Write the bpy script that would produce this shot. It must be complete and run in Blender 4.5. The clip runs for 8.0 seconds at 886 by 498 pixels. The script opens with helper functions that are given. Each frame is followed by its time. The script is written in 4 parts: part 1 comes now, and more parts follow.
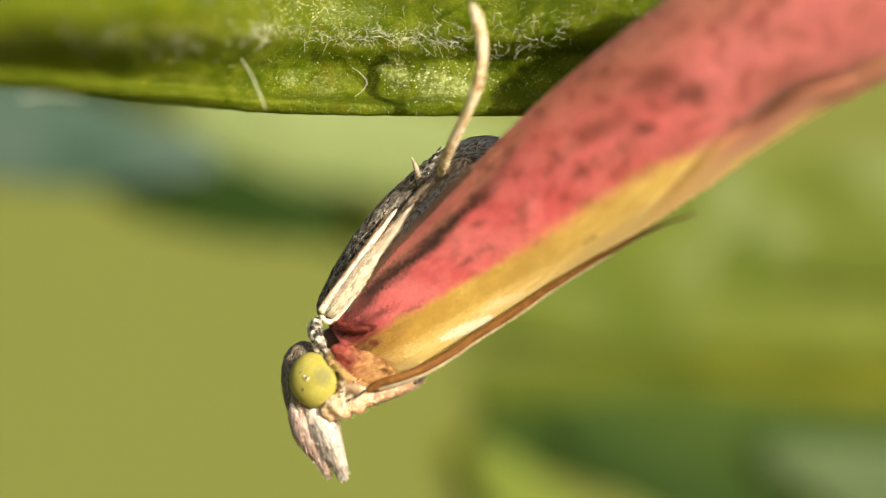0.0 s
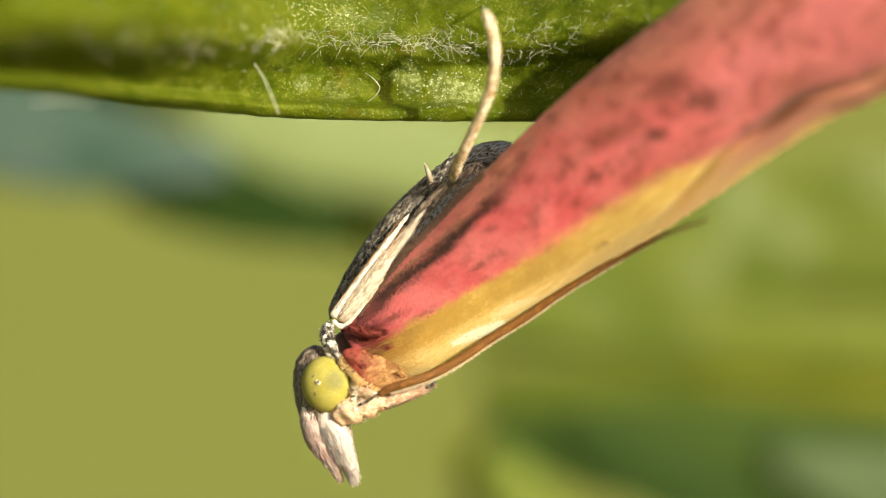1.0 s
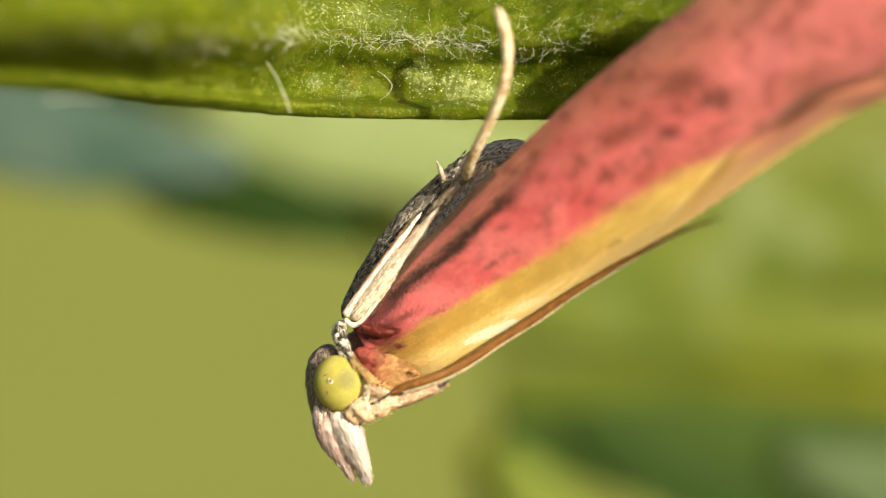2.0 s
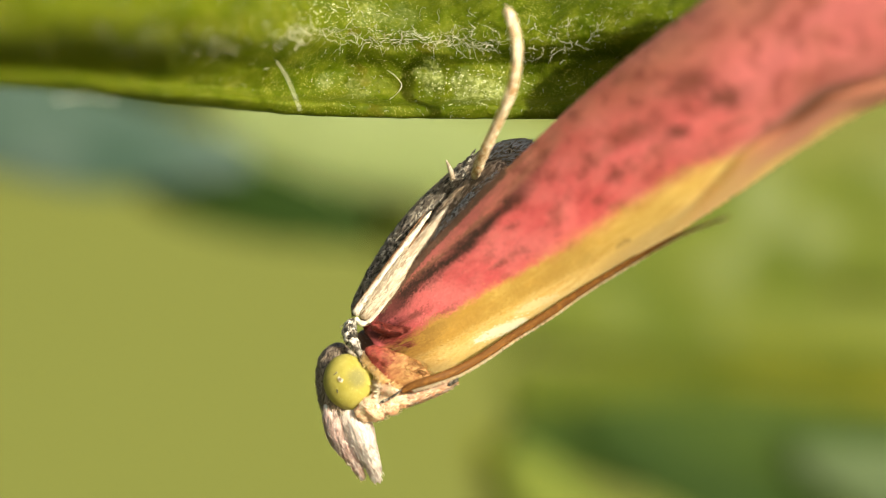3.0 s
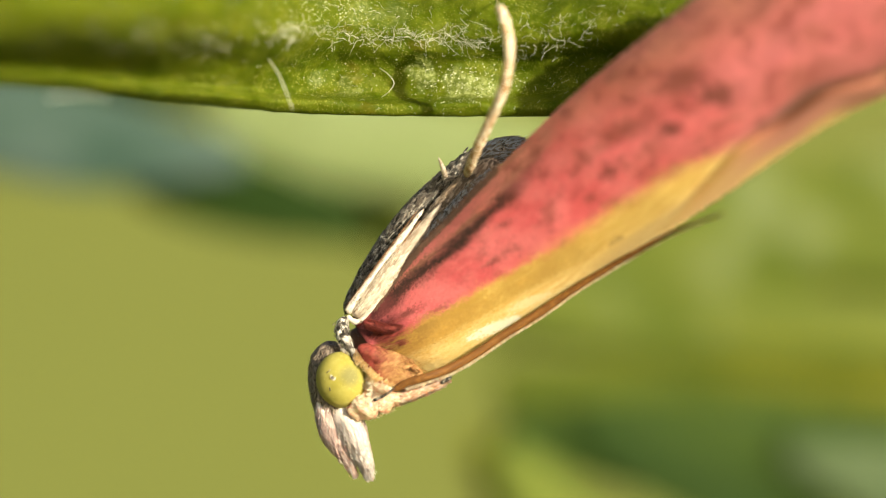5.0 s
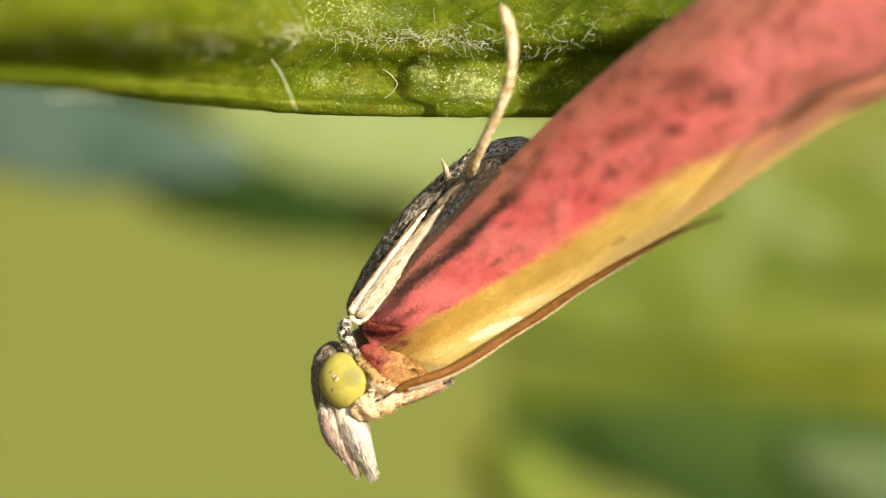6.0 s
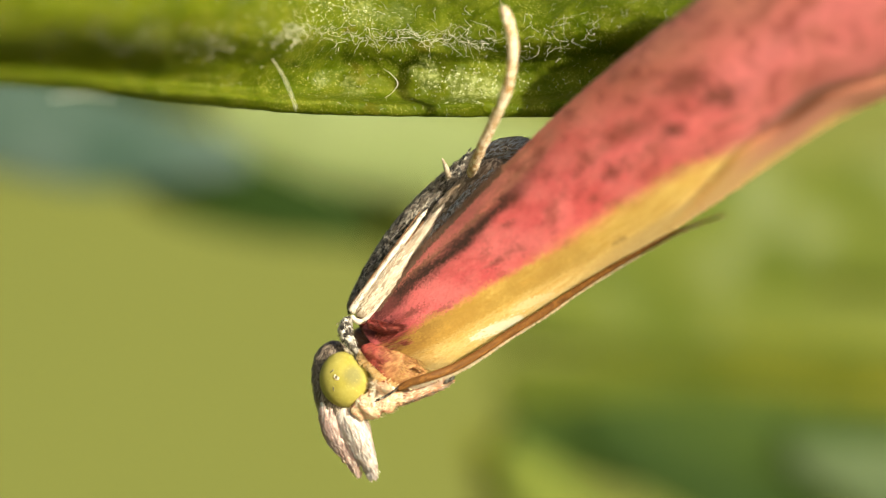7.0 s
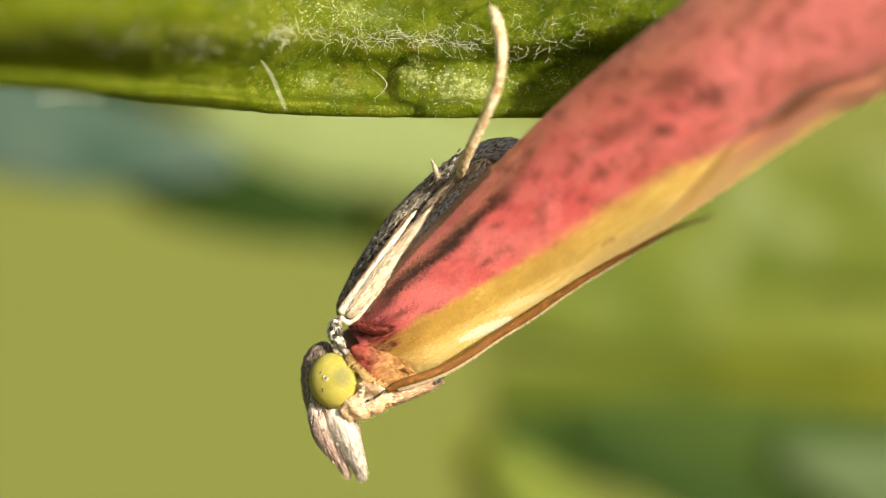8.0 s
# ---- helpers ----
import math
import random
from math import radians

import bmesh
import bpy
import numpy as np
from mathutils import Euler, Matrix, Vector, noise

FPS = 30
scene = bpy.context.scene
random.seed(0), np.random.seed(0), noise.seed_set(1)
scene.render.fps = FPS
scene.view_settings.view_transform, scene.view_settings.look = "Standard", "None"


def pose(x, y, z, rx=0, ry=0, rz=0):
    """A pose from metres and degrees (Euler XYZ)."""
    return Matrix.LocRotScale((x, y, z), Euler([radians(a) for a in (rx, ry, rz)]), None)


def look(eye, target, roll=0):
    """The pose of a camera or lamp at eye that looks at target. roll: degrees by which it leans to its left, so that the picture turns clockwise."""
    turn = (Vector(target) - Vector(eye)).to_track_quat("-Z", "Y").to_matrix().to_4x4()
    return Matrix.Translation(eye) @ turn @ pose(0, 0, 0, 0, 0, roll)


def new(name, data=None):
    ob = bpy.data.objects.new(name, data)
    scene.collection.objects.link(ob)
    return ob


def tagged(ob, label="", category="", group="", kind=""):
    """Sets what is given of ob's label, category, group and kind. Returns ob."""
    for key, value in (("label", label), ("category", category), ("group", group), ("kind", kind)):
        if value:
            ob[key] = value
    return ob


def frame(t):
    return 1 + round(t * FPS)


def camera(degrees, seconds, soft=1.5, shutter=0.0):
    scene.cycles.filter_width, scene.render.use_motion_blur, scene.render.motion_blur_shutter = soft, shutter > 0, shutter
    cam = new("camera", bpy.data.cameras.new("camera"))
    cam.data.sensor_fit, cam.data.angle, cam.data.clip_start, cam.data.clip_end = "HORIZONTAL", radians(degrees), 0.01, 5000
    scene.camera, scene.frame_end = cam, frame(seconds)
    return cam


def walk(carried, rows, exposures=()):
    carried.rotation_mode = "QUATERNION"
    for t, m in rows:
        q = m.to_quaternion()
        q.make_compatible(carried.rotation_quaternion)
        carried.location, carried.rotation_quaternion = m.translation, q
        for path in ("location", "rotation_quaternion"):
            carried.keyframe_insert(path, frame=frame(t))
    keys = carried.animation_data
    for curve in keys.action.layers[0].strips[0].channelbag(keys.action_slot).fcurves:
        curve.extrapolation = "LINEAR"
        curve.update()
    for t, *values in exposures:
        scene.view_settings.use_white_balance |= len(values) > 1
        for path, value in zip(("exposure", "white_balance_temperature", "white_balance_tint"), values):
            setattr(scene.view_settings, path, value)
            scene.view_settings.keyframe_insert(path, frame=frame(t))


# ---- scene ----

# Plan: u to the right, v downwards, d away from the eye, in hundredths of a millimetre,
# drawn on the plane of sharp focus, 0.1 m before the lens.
EYE = (0.0, -0.1, 0.0)


def at(u, v, d=0.0):
    k = 1 + d / 10000
    return Vector(((u - 784) * 1e-5 * k, d * 1e-5, (441 - v) * 1e-5 * k))


# ---- camera: a long macro lens, held by hand, that sways by a fraction of a degree ----
cam = camera(8.966, 8.0, soft=1.3)
cam.data.dof.use_dof = True
cam.data.dof.focus_distance = 0.0997
cam.data.dof.aperture_fstop = 44
# seconds, sway to the right and downwards, roll, and how much larger the moth shows as the hand leans forward
SWAY = [(0.0, -54.5, -2.4, -0.14, 1.0046), (0.5, -44.1, -1.5, -0.13, 1.0026), (1.0, -33.1, 6.5, 0.075, 1.0022), (1.5, -21.0, 4.8, 0.01, 1.0054), (1.7, -17.8, 4.4, 0.02, 1.0052),
        (2.8, 5.2, 2.2, 0.05, 1.002), (3.0, 6.0, 1.8, 0.045, 1.0016), (3.5, 0.0, 0.0, 0.0, 1.0003), (4.0, -4.5, -2.9, -0.095, 1.003), (4.5, -7.6, -2.9, -0.075, 1.0033), (4.7, -8.0, -2.6, -0.06, 1.0032),
        (5.8, -2.8, -1.0, 0.02, 1.002), (6.0, -2.1, -0.9, 0.03, 1.0016), (6.5, 0.2, -1.0, -0.01, 1.0013), (7.0, -1.1, -1.7, 0.04, 1.0003), (7.5, -10.8, -1.3, 0.07, 1.0018), (8.0, -20.3, -0.2, -0.03, 1.0005)]


def held(dx, dy, roll, near):
    eye = Vector(EYE) + Vector((0, 0.1 - 0.1 / near, 0))
    return look(eye, eye + Vector((-dx * 1e-5, 0.1, dy * 1e-5)), roll)


walk(cam, [(t, held(*row)) for t, *row in SWAY], exposures=[(0.0, 0.365), (1.5, 0.40), (3.5, 0.44), (8.0, 0.44)])

# ---- light: a clear sky and a warm sun from the front and the right ----
TO_SUN = Vector((0.57, -0.76, 0.30)).normalized()
world = bpy.data.worlds.new("sky")
scene.world = world
world.use_nodes = True
sky = world.node_tree.nodes.new("ShaderNodeTexSky")
sky.sky_type, sky.sun_disc = "NISHITA", False
sky.air_density, sky.dust_density, sky.ozone_density = 0.8, 4.0, 0.6
sky.sun_elevation = math.asin(TO_SUN.z)
sky.sun_rotation = math.atan2(TO_SUN.x, TO_SUN.y)
world.node_tree.links.new(sky.outputs[0], world.node_tree.nodes["Background"].inputs[0])
world.node_tree.nodes["Background"].inputs[1].default_value = 0.11
sun = new("sun", bpy.data.lights.new("sun", "SUN"))
sun.data.energy, sun.data.angle, sun.data.color = 4.9, radians(1.2), (1.0, 0.94, 0.74)
sun.matrix_world = look(TO_SUN * 3, (0, 0, 0))


# ---- materials ----
class Mat:
    """A small builder for node materials; lengths in metres."""

    def __init__(self, name, rough=0.6, spec=0.4):
        self.m = bpy.data.materials.new(name)
        self.m.use_nodes = True
        self.t = self.m.node_tree
        self.b = self.t.nodes["Principled BSDF"]
        self.b.inputs["Roughness"].default_value = rough
        self.b.inputs["Specular IOR Level"].default_value = spec
        self.co = self.t.nodes.new("ShaderNodeTexCoord").outputs["Object"]

    def node(self, kind, **inputs):
        n = self.t.nodes.new(kind)
        for k, v in inputs.items():
            self.set(n.inputs[k.replace("_", " ")], v)
        return n

    def set(self, socket, v):
        if isinstance(v, bpy.types.NodeSocket):
            self.t.links.new(v, socket)
        else:
            socket.default_value = v

    def math(self, op, a, b=0.0, c=0.0, clamp=False):
        n = self.t.nodes.new("ShaderNodeMath")
        n.operation, n.use_clamp = op, clamp
        for s, v in zip(n.inputs, (a, b, c)):
            self.set(s, v)
        return n.outputs[0]

    def stretched(self, co, turn, scale):
        turned = self.node("ShaderNodeMapping", Vector=co, Rotation=turn).outputs[0]
        return self.node("ShaderNodeMapping", Vector=turned, Scale=scale).outputs[0]

    def noise(self, size, detail=4.0, rough=0.6, co=None, distortion=0.0):
        return self.node("ShaderNodeTexNoise", Vector=co or self.co, Scale=1.0 / size, Detail=detail, Roughness=rough, Distortion=distortion).outputs[0]

    def cells(self, size, co=None, out="Distance", random_=1.0):
        return self.node("ShaderNodeTexVoronoi", Vector=co or self.co, Scale=1.0 / size, Randomness=random_).outputs[out]

    def step(self, v, lo, hi):
        n = self.t.nodes.new("ShaderNodeMapRange")
        n.interpolation_type = "SMOOTHSTEP"
        for k, x in (("Value", v), ("From Min", lo), ("From Max", hi)):
            self.set(n.inputs[k], x)
        return n.outputs[0]

    def mix(self, f, a, b, kind="MIX"):
        n = self.t.nodes.new("ShaderNodeMix")
        n.data_type, n.blend_type = "RGBA", kind
        self.set(n.inputs[0], f)
        for s, v in ((n.inputs[6], a), (n.inputs[7], b)):
            self.set(s, (*v, 1) if isinstance(v, tuple) else v)
        return n.outputs[2]

    def color(self, v):
        self.set(self.b.inputs["Base Color"], (*v, 1) if isinstance(v, tuple) else v)
        return self

    def bump(self, height, distance, strength=1.0):
        n = self.node("ShaderNodeBump", Height=height, Distance=distance, Strength=strength)
        if self.b.inputs["Normal"].is_linked:
            self.t.links.new(self.b.inputs["Normal"].links[0].from_socket, n.inputs["Normal"])
        self.t.links.new(n.outputs[0], self.b.inputs["Normal"])
        return self

    def translucent(self, color, share):
        tr = self.node("ShaderNodeBsdfTranslucent", Color=(*color, 1))
        mx = self.node("ShaderNodeMixShader", Fac=share)
        self.t.links.new(self.b.outputs[0], mx.inputs[1])
        self.t.links.new(tr.outputs[0], mx.inputs[2])
        self.t.links.new(mx.outputs[0], self.t.nodes["Material Output"].inputs[0])
        return self

    def island(self):
        return self.t.nodes.new("ShaderNodeNewGeometry").outputs["Random Per Island"]

    def uv(self, name):
        n = self.t.nodes.new("ShaderNodeUVMap")
        n.uv_map = name
        s = self.t.nodes.new("ShaderNodeSeparateXYZ")
        self.t.links.new(n.outputs[0], s.inputs[0])
        return n.outputs[0], s.outputs[0], s.outputs[1]


MM = 1e-3
MOTH_AT = at(890, 14, -46)
LEAF_FOOT = Vector((-0.045, 0.05, -0.25))


def mat_leaf():
    m = Mat("hairy_leaf", 0.38, 0.08)
    big, mid, fine = m.noise(1.6 * MM, 3), m.noise(0.35 * MM, 5), m.noise(0.07 * MM, 4)
    c = m.mix(m.step(big, 0.35, 0.65), (0.062, 0.096, 0.002), (0.110, 0.142, 0.004))
    c = m.mix(m.math("MULTIPLY", m.step(mid, 0.42, 0.70), 0.7), c, (0.150, 0.176, 0.010))
    c = m.mix(m.math("MULTIPLY", m.step(fine, 0.52, 0.75), 0.40), c, (0.36, 0.37, 0.055))
    c = m.mix(m.math("MULTIPLY", m.step(m.noise(0.5 * MM, 2, co=m.stretched(m.co, (0, 0, 0), (0.6, 1, 1))), 0.66, 0.74), 0.35), c, (0.16, 0.11, 0.010))
    papillae = m.math("MULTIPLY", m.step(m.cells(0.042 * MM), 0.34, 0.12), m.step(m.noise(0.5 * MM, 3), 0.38, 0.58))
    c = m.mix(m.math("MULTIPLY", papillae, 0.9), c, (0.52, 0.52, 0.13))
    # pale blisters; their sunlit glitter is put into the colour as fine flecks
    for u, v, r, deep in ((757, 138, 0.36, 0.9), (815, 150, 0.36, 0.75), (858, 162, 0.40, 0.72), (618, 150, 0.30, 0.45), (572, 146, 0.22, 0.45), (700, 20, 0.4, 0.3), (640, 25, 0.4, 0.35)):
        far = m.node("ShaderNodeVectorMath", Vector=m.co)
        far.operation = "DISTANCE"
        far.inputs[1].default_value = at(u, v) - LEAF_FOOT
        blister = m.math("ADD", far.outputs["Value"], m.math("MULTIPLY_ADD", mid, 0.8 * MM, -0.4 * MM))
        c = m.mix(m.math("MULTIPLY", m.step(blister, r * MM, r * 0.45 * MM), m.math("MULTIPLY_ADD", m.step(fine, 0.44, 0.60), deep * 0.75, deep * 0.22)), c, (0.40, 0.44, 0.16))
    m.color(c)
    m.set(m.b.inputs["Roughness"], m.math("MULTIPLY_ADD", mid, 0.35, 0.25))
    m.bump(mid, 0.03 * MM, 0.7).bump(m.cells(0.045 * MM), 0.012 * MM, 0.8).bump(fine, 0.012 * MM, 0.8)
    return m.translucent((0.22, 0.30, 0.015), 0.24).m


def mat_blade(name, c1, c2, share=0.3, through_=(0.3, 0.4, 0.04), rough=0.7, size=7, c3=None):
    m = Mat(name, rough, 0.12)
    c = m.mix(m.step(m.noise(size * MM, 4), 0.34, 0.66), c1, c2)
    if c3:
        c = m.mix(m.step(m.noise(size * 0.8 * MM, 3, 0.5, m.stretched(m.co, (0, 0.5, 0), (1, 1, 0.8))), 0.54, 0.66), c, c3)
    c = m.mix(m.math("MULTIPLY", m.noise(1.2 * MM, 4), 0.35), c, tuple(x * 0.6 for x in c1))
    m.color(c).bump(m.noise(1.5 * MM, 4), 0.3 * MM, 0.5)
    return m.translucent(through_, share).m


def mat_wing():
    """Rose and gold scales; the marks lie on the wing by its own length and breadth in millimetres."""
    m = Mat("rose_and_gold_scales", 0.55, 0.3)
    co, a, q = m.uv("margin")          # q: millimetres below the border between rose and gold
    co2, _, st = m.uv("streak")       # st: millimetres below the dark streak
    _, _, fo = m.uv("fold")         # fo: millimetres below the fold
    grain = m.noise(0.055, 3, 0.7, m.stretched(co, (0, 0, 0), (0.5, 1, 1)))
    hair = m.noise(0.06, 4, 0.65, m.stretched(co, (0, 0, 0.05), (0.10, 1, 1)))
    wave = m.noise(0.9, 4, 0.6, co)
    blot = m.noise(0.42, 5, 0.65, co)
    rose = m.mix(m.step(wave, 0.35, 0.68), (0.73, 0.117, 0.128), (0.83, 0.205, 0.208))
    rose = m.mix(m.math("MULTIPLY", m.step(a, 5.0, 9.0), 0.8), rose, (0.72, 0.215, 0.215))
    rose = m.mix(m.math("MULTIPLY", m.step(hair, 0.48, 0.75), 0.30), rose, (0.86, 0.32, 0.27))
    rose = m.mix(m.math("MULTIPLY", m.step(grain, 0.48, 0.62), 0.22), rose, (0.34, 0.050, 0.045))
    brownish = m.math("MULTIPLY", m.step(m.math("SUBTRACT", st, m.math("MULTIPLY", m.step(a, 4.0, 7.0), 0.55)), 0.55, -0.75), m.math("MULTIPLY_ADD", wave, 0.7, m.math("MULTIPLY_ADD", m.step(a, 3.0, 6.0), 0.3, -0.05)))
    rose = m.mix(brownish, rose, (0.55, 0.205, 0.105))
    patchy = m.math("MULTIPLY", m.step(m.noise(0.75, 5, 0.7, m.stretched(co, (0, 0, 0.15), (0.45, 1, 1))), 0.46, 0.66), m.step(a, 3.5, 6.0))
    rose = m.mix(m.math("MULTIPLY", patchy, 0.72), rose, (0.36, 0.105, 0.070))
    stripes = m.noise(0.11, 4, 0.6, m.stretched(co2, (0, 0, 0), (0.12, 1, 1)))
    near = m.math("MULTIPLY", m.step(st, 0.0, -0.12), m.step(a, 5.5, 3.0))
    rose = m.mix(m.math("MULTIPLY", near, m.math("MULTIPLY_ADD", wave, 0.7, 0.05)), rose, (0.64, 0.32, 0.19))
    rose = m.mix(m.math("MULTIPLY", near, m.math("MULTIPLY", m.step(stripes, 0.44, 0.60), 0.75)), rose, (0.26, 0.115, 0.055))
    pink = m.math("MULTIPLY", m.math("MULTIPLY", m.step(st, -0.46, -0.32), m.step(st, -0.12, -0.22)), m.math("MULTIPLY", m.step(a, 0.6, 1.0), m.step(a, 4.0, 2.5)))
    rose = m.mix(m.math("MULTIPLY", pink, m.math("MULTIPLY_ADD", m.step(wave, 0.3, 0.6), 0.6, 0.25)), rose, (0.66, 0.165, 0.150))
    rose = m.mix(m.math("MULTIPLY", m.math("MULTIPLY", m.step(blot, 0.49, 0.68), 0.72), m.step(a, 1.0, 3.0)), rose, (0.25, 0.050, 0.030))
    for sa, sb, ra, rb, deep in ((7.32, -1.05, 0.42, 0.24, 0.85), (6.30, -0.72, 0.26, 0.15, 0.8), (4.94, -0.60, 0.22, 0.12, 0.7), (2.35, -0.29, 0.16, 0.05, 0.9), (2.9, -0.78, 0.13, 0.05, 0.5), (7.0, -1.50, 0.6, 0.30, 0.6), (5.6, -1.1, 0.5, 0.2, 0.4), (0.62, -0.22, 0.34, 0.07, 0.75), (1.05, -0.03, 0.40, 0.05, 0.6), (0.35, -0.46, 0.30, 0.08, 0.6)):
        dx = m.math("DIVIDE", m.math("SUBTRACT", a, sa), ra)
        dy = m.math("DIVIDE", m.math("SUBTRACT", q, sb), rb)
        r = m.math("ADD", m.math("SQRT", m.math("ADD", m.math("MULTIPLY", dx, dx), m.math("MULTIPLY", dy, dy))), m.math("MULTIPLY_ADD", m.noise(0.13, 5, 0.75, co), 3.0, -1.5))
        rose = m.mix(m.math("MULTIPLY", m.step(r, 1.35, 0.2), deep), rose, (0.16, 0.045, 0.030))
    gold = m.mix(m.step(hair, 0.36, 0.66), (0.76, 0.45, 0.085), (0.92, 0.67, 0.200))
    gold = m.mix(m.math("MULTIPLY", m.step(q, 0.35, 0.95), m.step(wave, 0.30, 0.62)), gold, (0.89, 0.64, 0.22))
    ochre = m.math("MULTIPLY", m.math("MULTIPLY", m.step(q, -0.05, 0.12), m.step(q, 0.62, 0.36)), m.math("MULTIPLY", m.step(a, 5.2, 3.4), m.step(wave, 0.25, 0.55)))
    gold = m.mix(m.math("MULTIPLY", ochre, 0.9), gold, (0.56, 0.325, 0.060))
    dusk = m.math("MULTIPLY", m.math("MULTIPLY", m.step(q, 0.48, 0.62), m.step(a, 3.4, 4.4)), m.step(a, 7.0, 6.0))
    gold = m.mix(m.math("MULTIPLY", dusk, 0.55), gold, (0.62, 0.42, 0.16))
    gold = m.mix(m.math("MULTIPLY", m.step(grain, 0.48, 0.64), 0.09), gold, (0.42, 0.19, 0.03))
    gold = m.mix(m.math("MULTIPLY", m.math("MULTIPLY", m.step(a, 2.2, 0.2), m.step(q, 0.80, 0.30)), m.math("MULTIPLY_ADD", m.step(hair, 0.30, 0.62), 0.6, 0.35)), gold, (0.42, 0.225, 0.045))
    gold = m.mix(m.math("MULTIPLY", m.math("MULTIPLY", m.step(q, 0.38, 0.60), m.step(a, 4.2, 2.8)), m.math("MULTIPLY", m.step(hair, 0.36, 0.60), 0.6)), gold, (0.92, 0.70, 0.32))
    gold = m.mix(m.math("MULTIPLY", m.math("MULTIPLY", m.step(a, 1.3, 0.1), m.step(q, 0.55, 0.05)), m.math("MULTIPLY_ADD", m.step(hair, 0.35, 0.6), 0.5, 0.3)), gold, (0.20, 0.095, 0.022))
    # a highlight close to the front margin, painted in as cream patches, and a brown speck
    for pa, pq, ra, rb, deep, tone in ((1.72, 0.73, 0.52, 0.10, 0.97, (0.98, 0.93, 0.72)), (2.52, 0.64, 0.42, 0.075, 0.7, (0.96, 0.80, 0.46)), (4.41, 0.50, 0.16, 0.05, 0.6, (0.40, 0.20, 0.05))):
        dx = m.math("DIVIDE", m.math("SUBTRACT", a, pa), ra)
        dy = m.math("DIVIDE", m.math("SUBTRACT", q, m.math("MULTIPLY_ADD", m.math("SUBTRACT", a, pa), 0.10, pq)), rb)
        r = m.math("ADD", m.math("SQRT", m.math("ADD", m.math("MULTIPLY", dx, dx), m.math("MULTIPLY", dy, dy))), m.math("MULTIPLY_ADD", hair, 1.2, -0.6))
        gold = m.mix(m.math("MULTIPLY", m.step(r, 1.1, 0.8), deep), gold, tone)
    edge = m.math("ADD", q, m.math("MULTIPLY_ADD", m.noise(0.22, 4, 0.7, m.stretched(co, (0, 0, 0), (0.4, 1, 1))), 0.36, -0.18))
    mingled = m.step(a, 2.0, 4.5)      # outwards rose and gold scales mingle more widely
    c = m.mix(m.math("ADD", m.math("MULTIPLY", m.step(edge, -0.05, 0.09), m.math("SUBTRACT", 1.0, mingled)), m.math("MULTIPLY", m.step(edge, -0.19, 0.21), mingled)), rose, gold)
    # the front margin past the fold is paler, with a brown line along the fold
    f2 = m.math("ADD", fo, m.math("MULTIPLY_ADD", wave, 0.16, -0.08))
    outer = m.step(a, 5.0, 6.2)
    band = m.mix(m.step(a, 6.3, 8.0), (0.70, 0.41, 0.15), (0.62, 0.235, 0.165))
    c = m.mix(m.math("MULTIPLY", outer, m.step(f2, 0.0, 0.10)), c, m.mix(m.step(f2, 0.34, 0.56), band, (0.78, 0.50, 0.14)))
    crease = m.math("MULTIPLY", m.step(m.math("ABSOLUTE", fo), 0.075, 0.01), m.math("MULTIPLY", outer, 0.6))
    c = m.mix(crease, c, (0.36, 0.16, 0.055))
    smear = m.math("MULTIPLY", m.math("MULTIPLY", m.step(f2, -0.30, -0.02), m.step(f2, 0.30, 0.05)), m.math("MULTIPLY", m.step(a, 7.3, 8.4), m.step(a, 9.7, 8.7)))
    c = m.mix(m.math("MULTIPLY", smear, 0.95), c, (0.17, 0.055, 0.028))
    # the dark streak by the hind margin
    s2 = m.math("ADD", st, m.math("MULTIPLY_ADD", m.noise(0.26, 5, 0.72, m.stretched(co, (0, 0, 0), (0.35, 1, 1))), 0.46, -0.25))
    dark = m.math("MULTIPLY", m.step(m.math("ABSOLUTE", s2), 0.22, 0.02), m.math("MULTIPLY", m.step(a, 0.0, 0.7), m.step(a, 4.4, 2.8)))
    c = m.mix(m.math("MULTIPLY", dark, 0.97), c, (0.030, 0.013, 0.005))
    # dark tuft at the root
    c = m.mix(m.math("MULTIPLY", m.math("MULTIPLY", m.step(a, 0.85, 0.0), m.step(q, 0.15, -0.15)), m.step(blot, 0.32, 0.55)), c, (0.09, 0.012, 0.012))
    m.color(c)
    m.b.inputs["Sheen Weight"].default_value = 0.12
    m.bump(hair, 0.02 * MM, 0.55).bump(grain, 0.012 * MM, 0.7).bump(blot, 0.05 * MM, 0.4)
    return m.m


def mat_mottled(name, c1, c2, c3, size, rough=0.6, cut=(0.45, 0.60), stretch=(1, 1, 1), turn=-38):
    m = Mat(name, rough, 0.35)
    co = m.stretched(m.co, (0, radians(turn), 0), stretch)
    c = m.mix(m.step(m.noise(size, 4, 0.7, co), *cut), c1, c2)
    c = m.mix(m.math("MULTIPLY", m.step(m.noise(size * 3, 3, 0.6, co), 0.45, 0.65), 0.7), c, c3)
    m.color(c).bump(m.noise(size * 0.5, 4, 0.7, co), size * 0.25, 0.8)
    return m.m


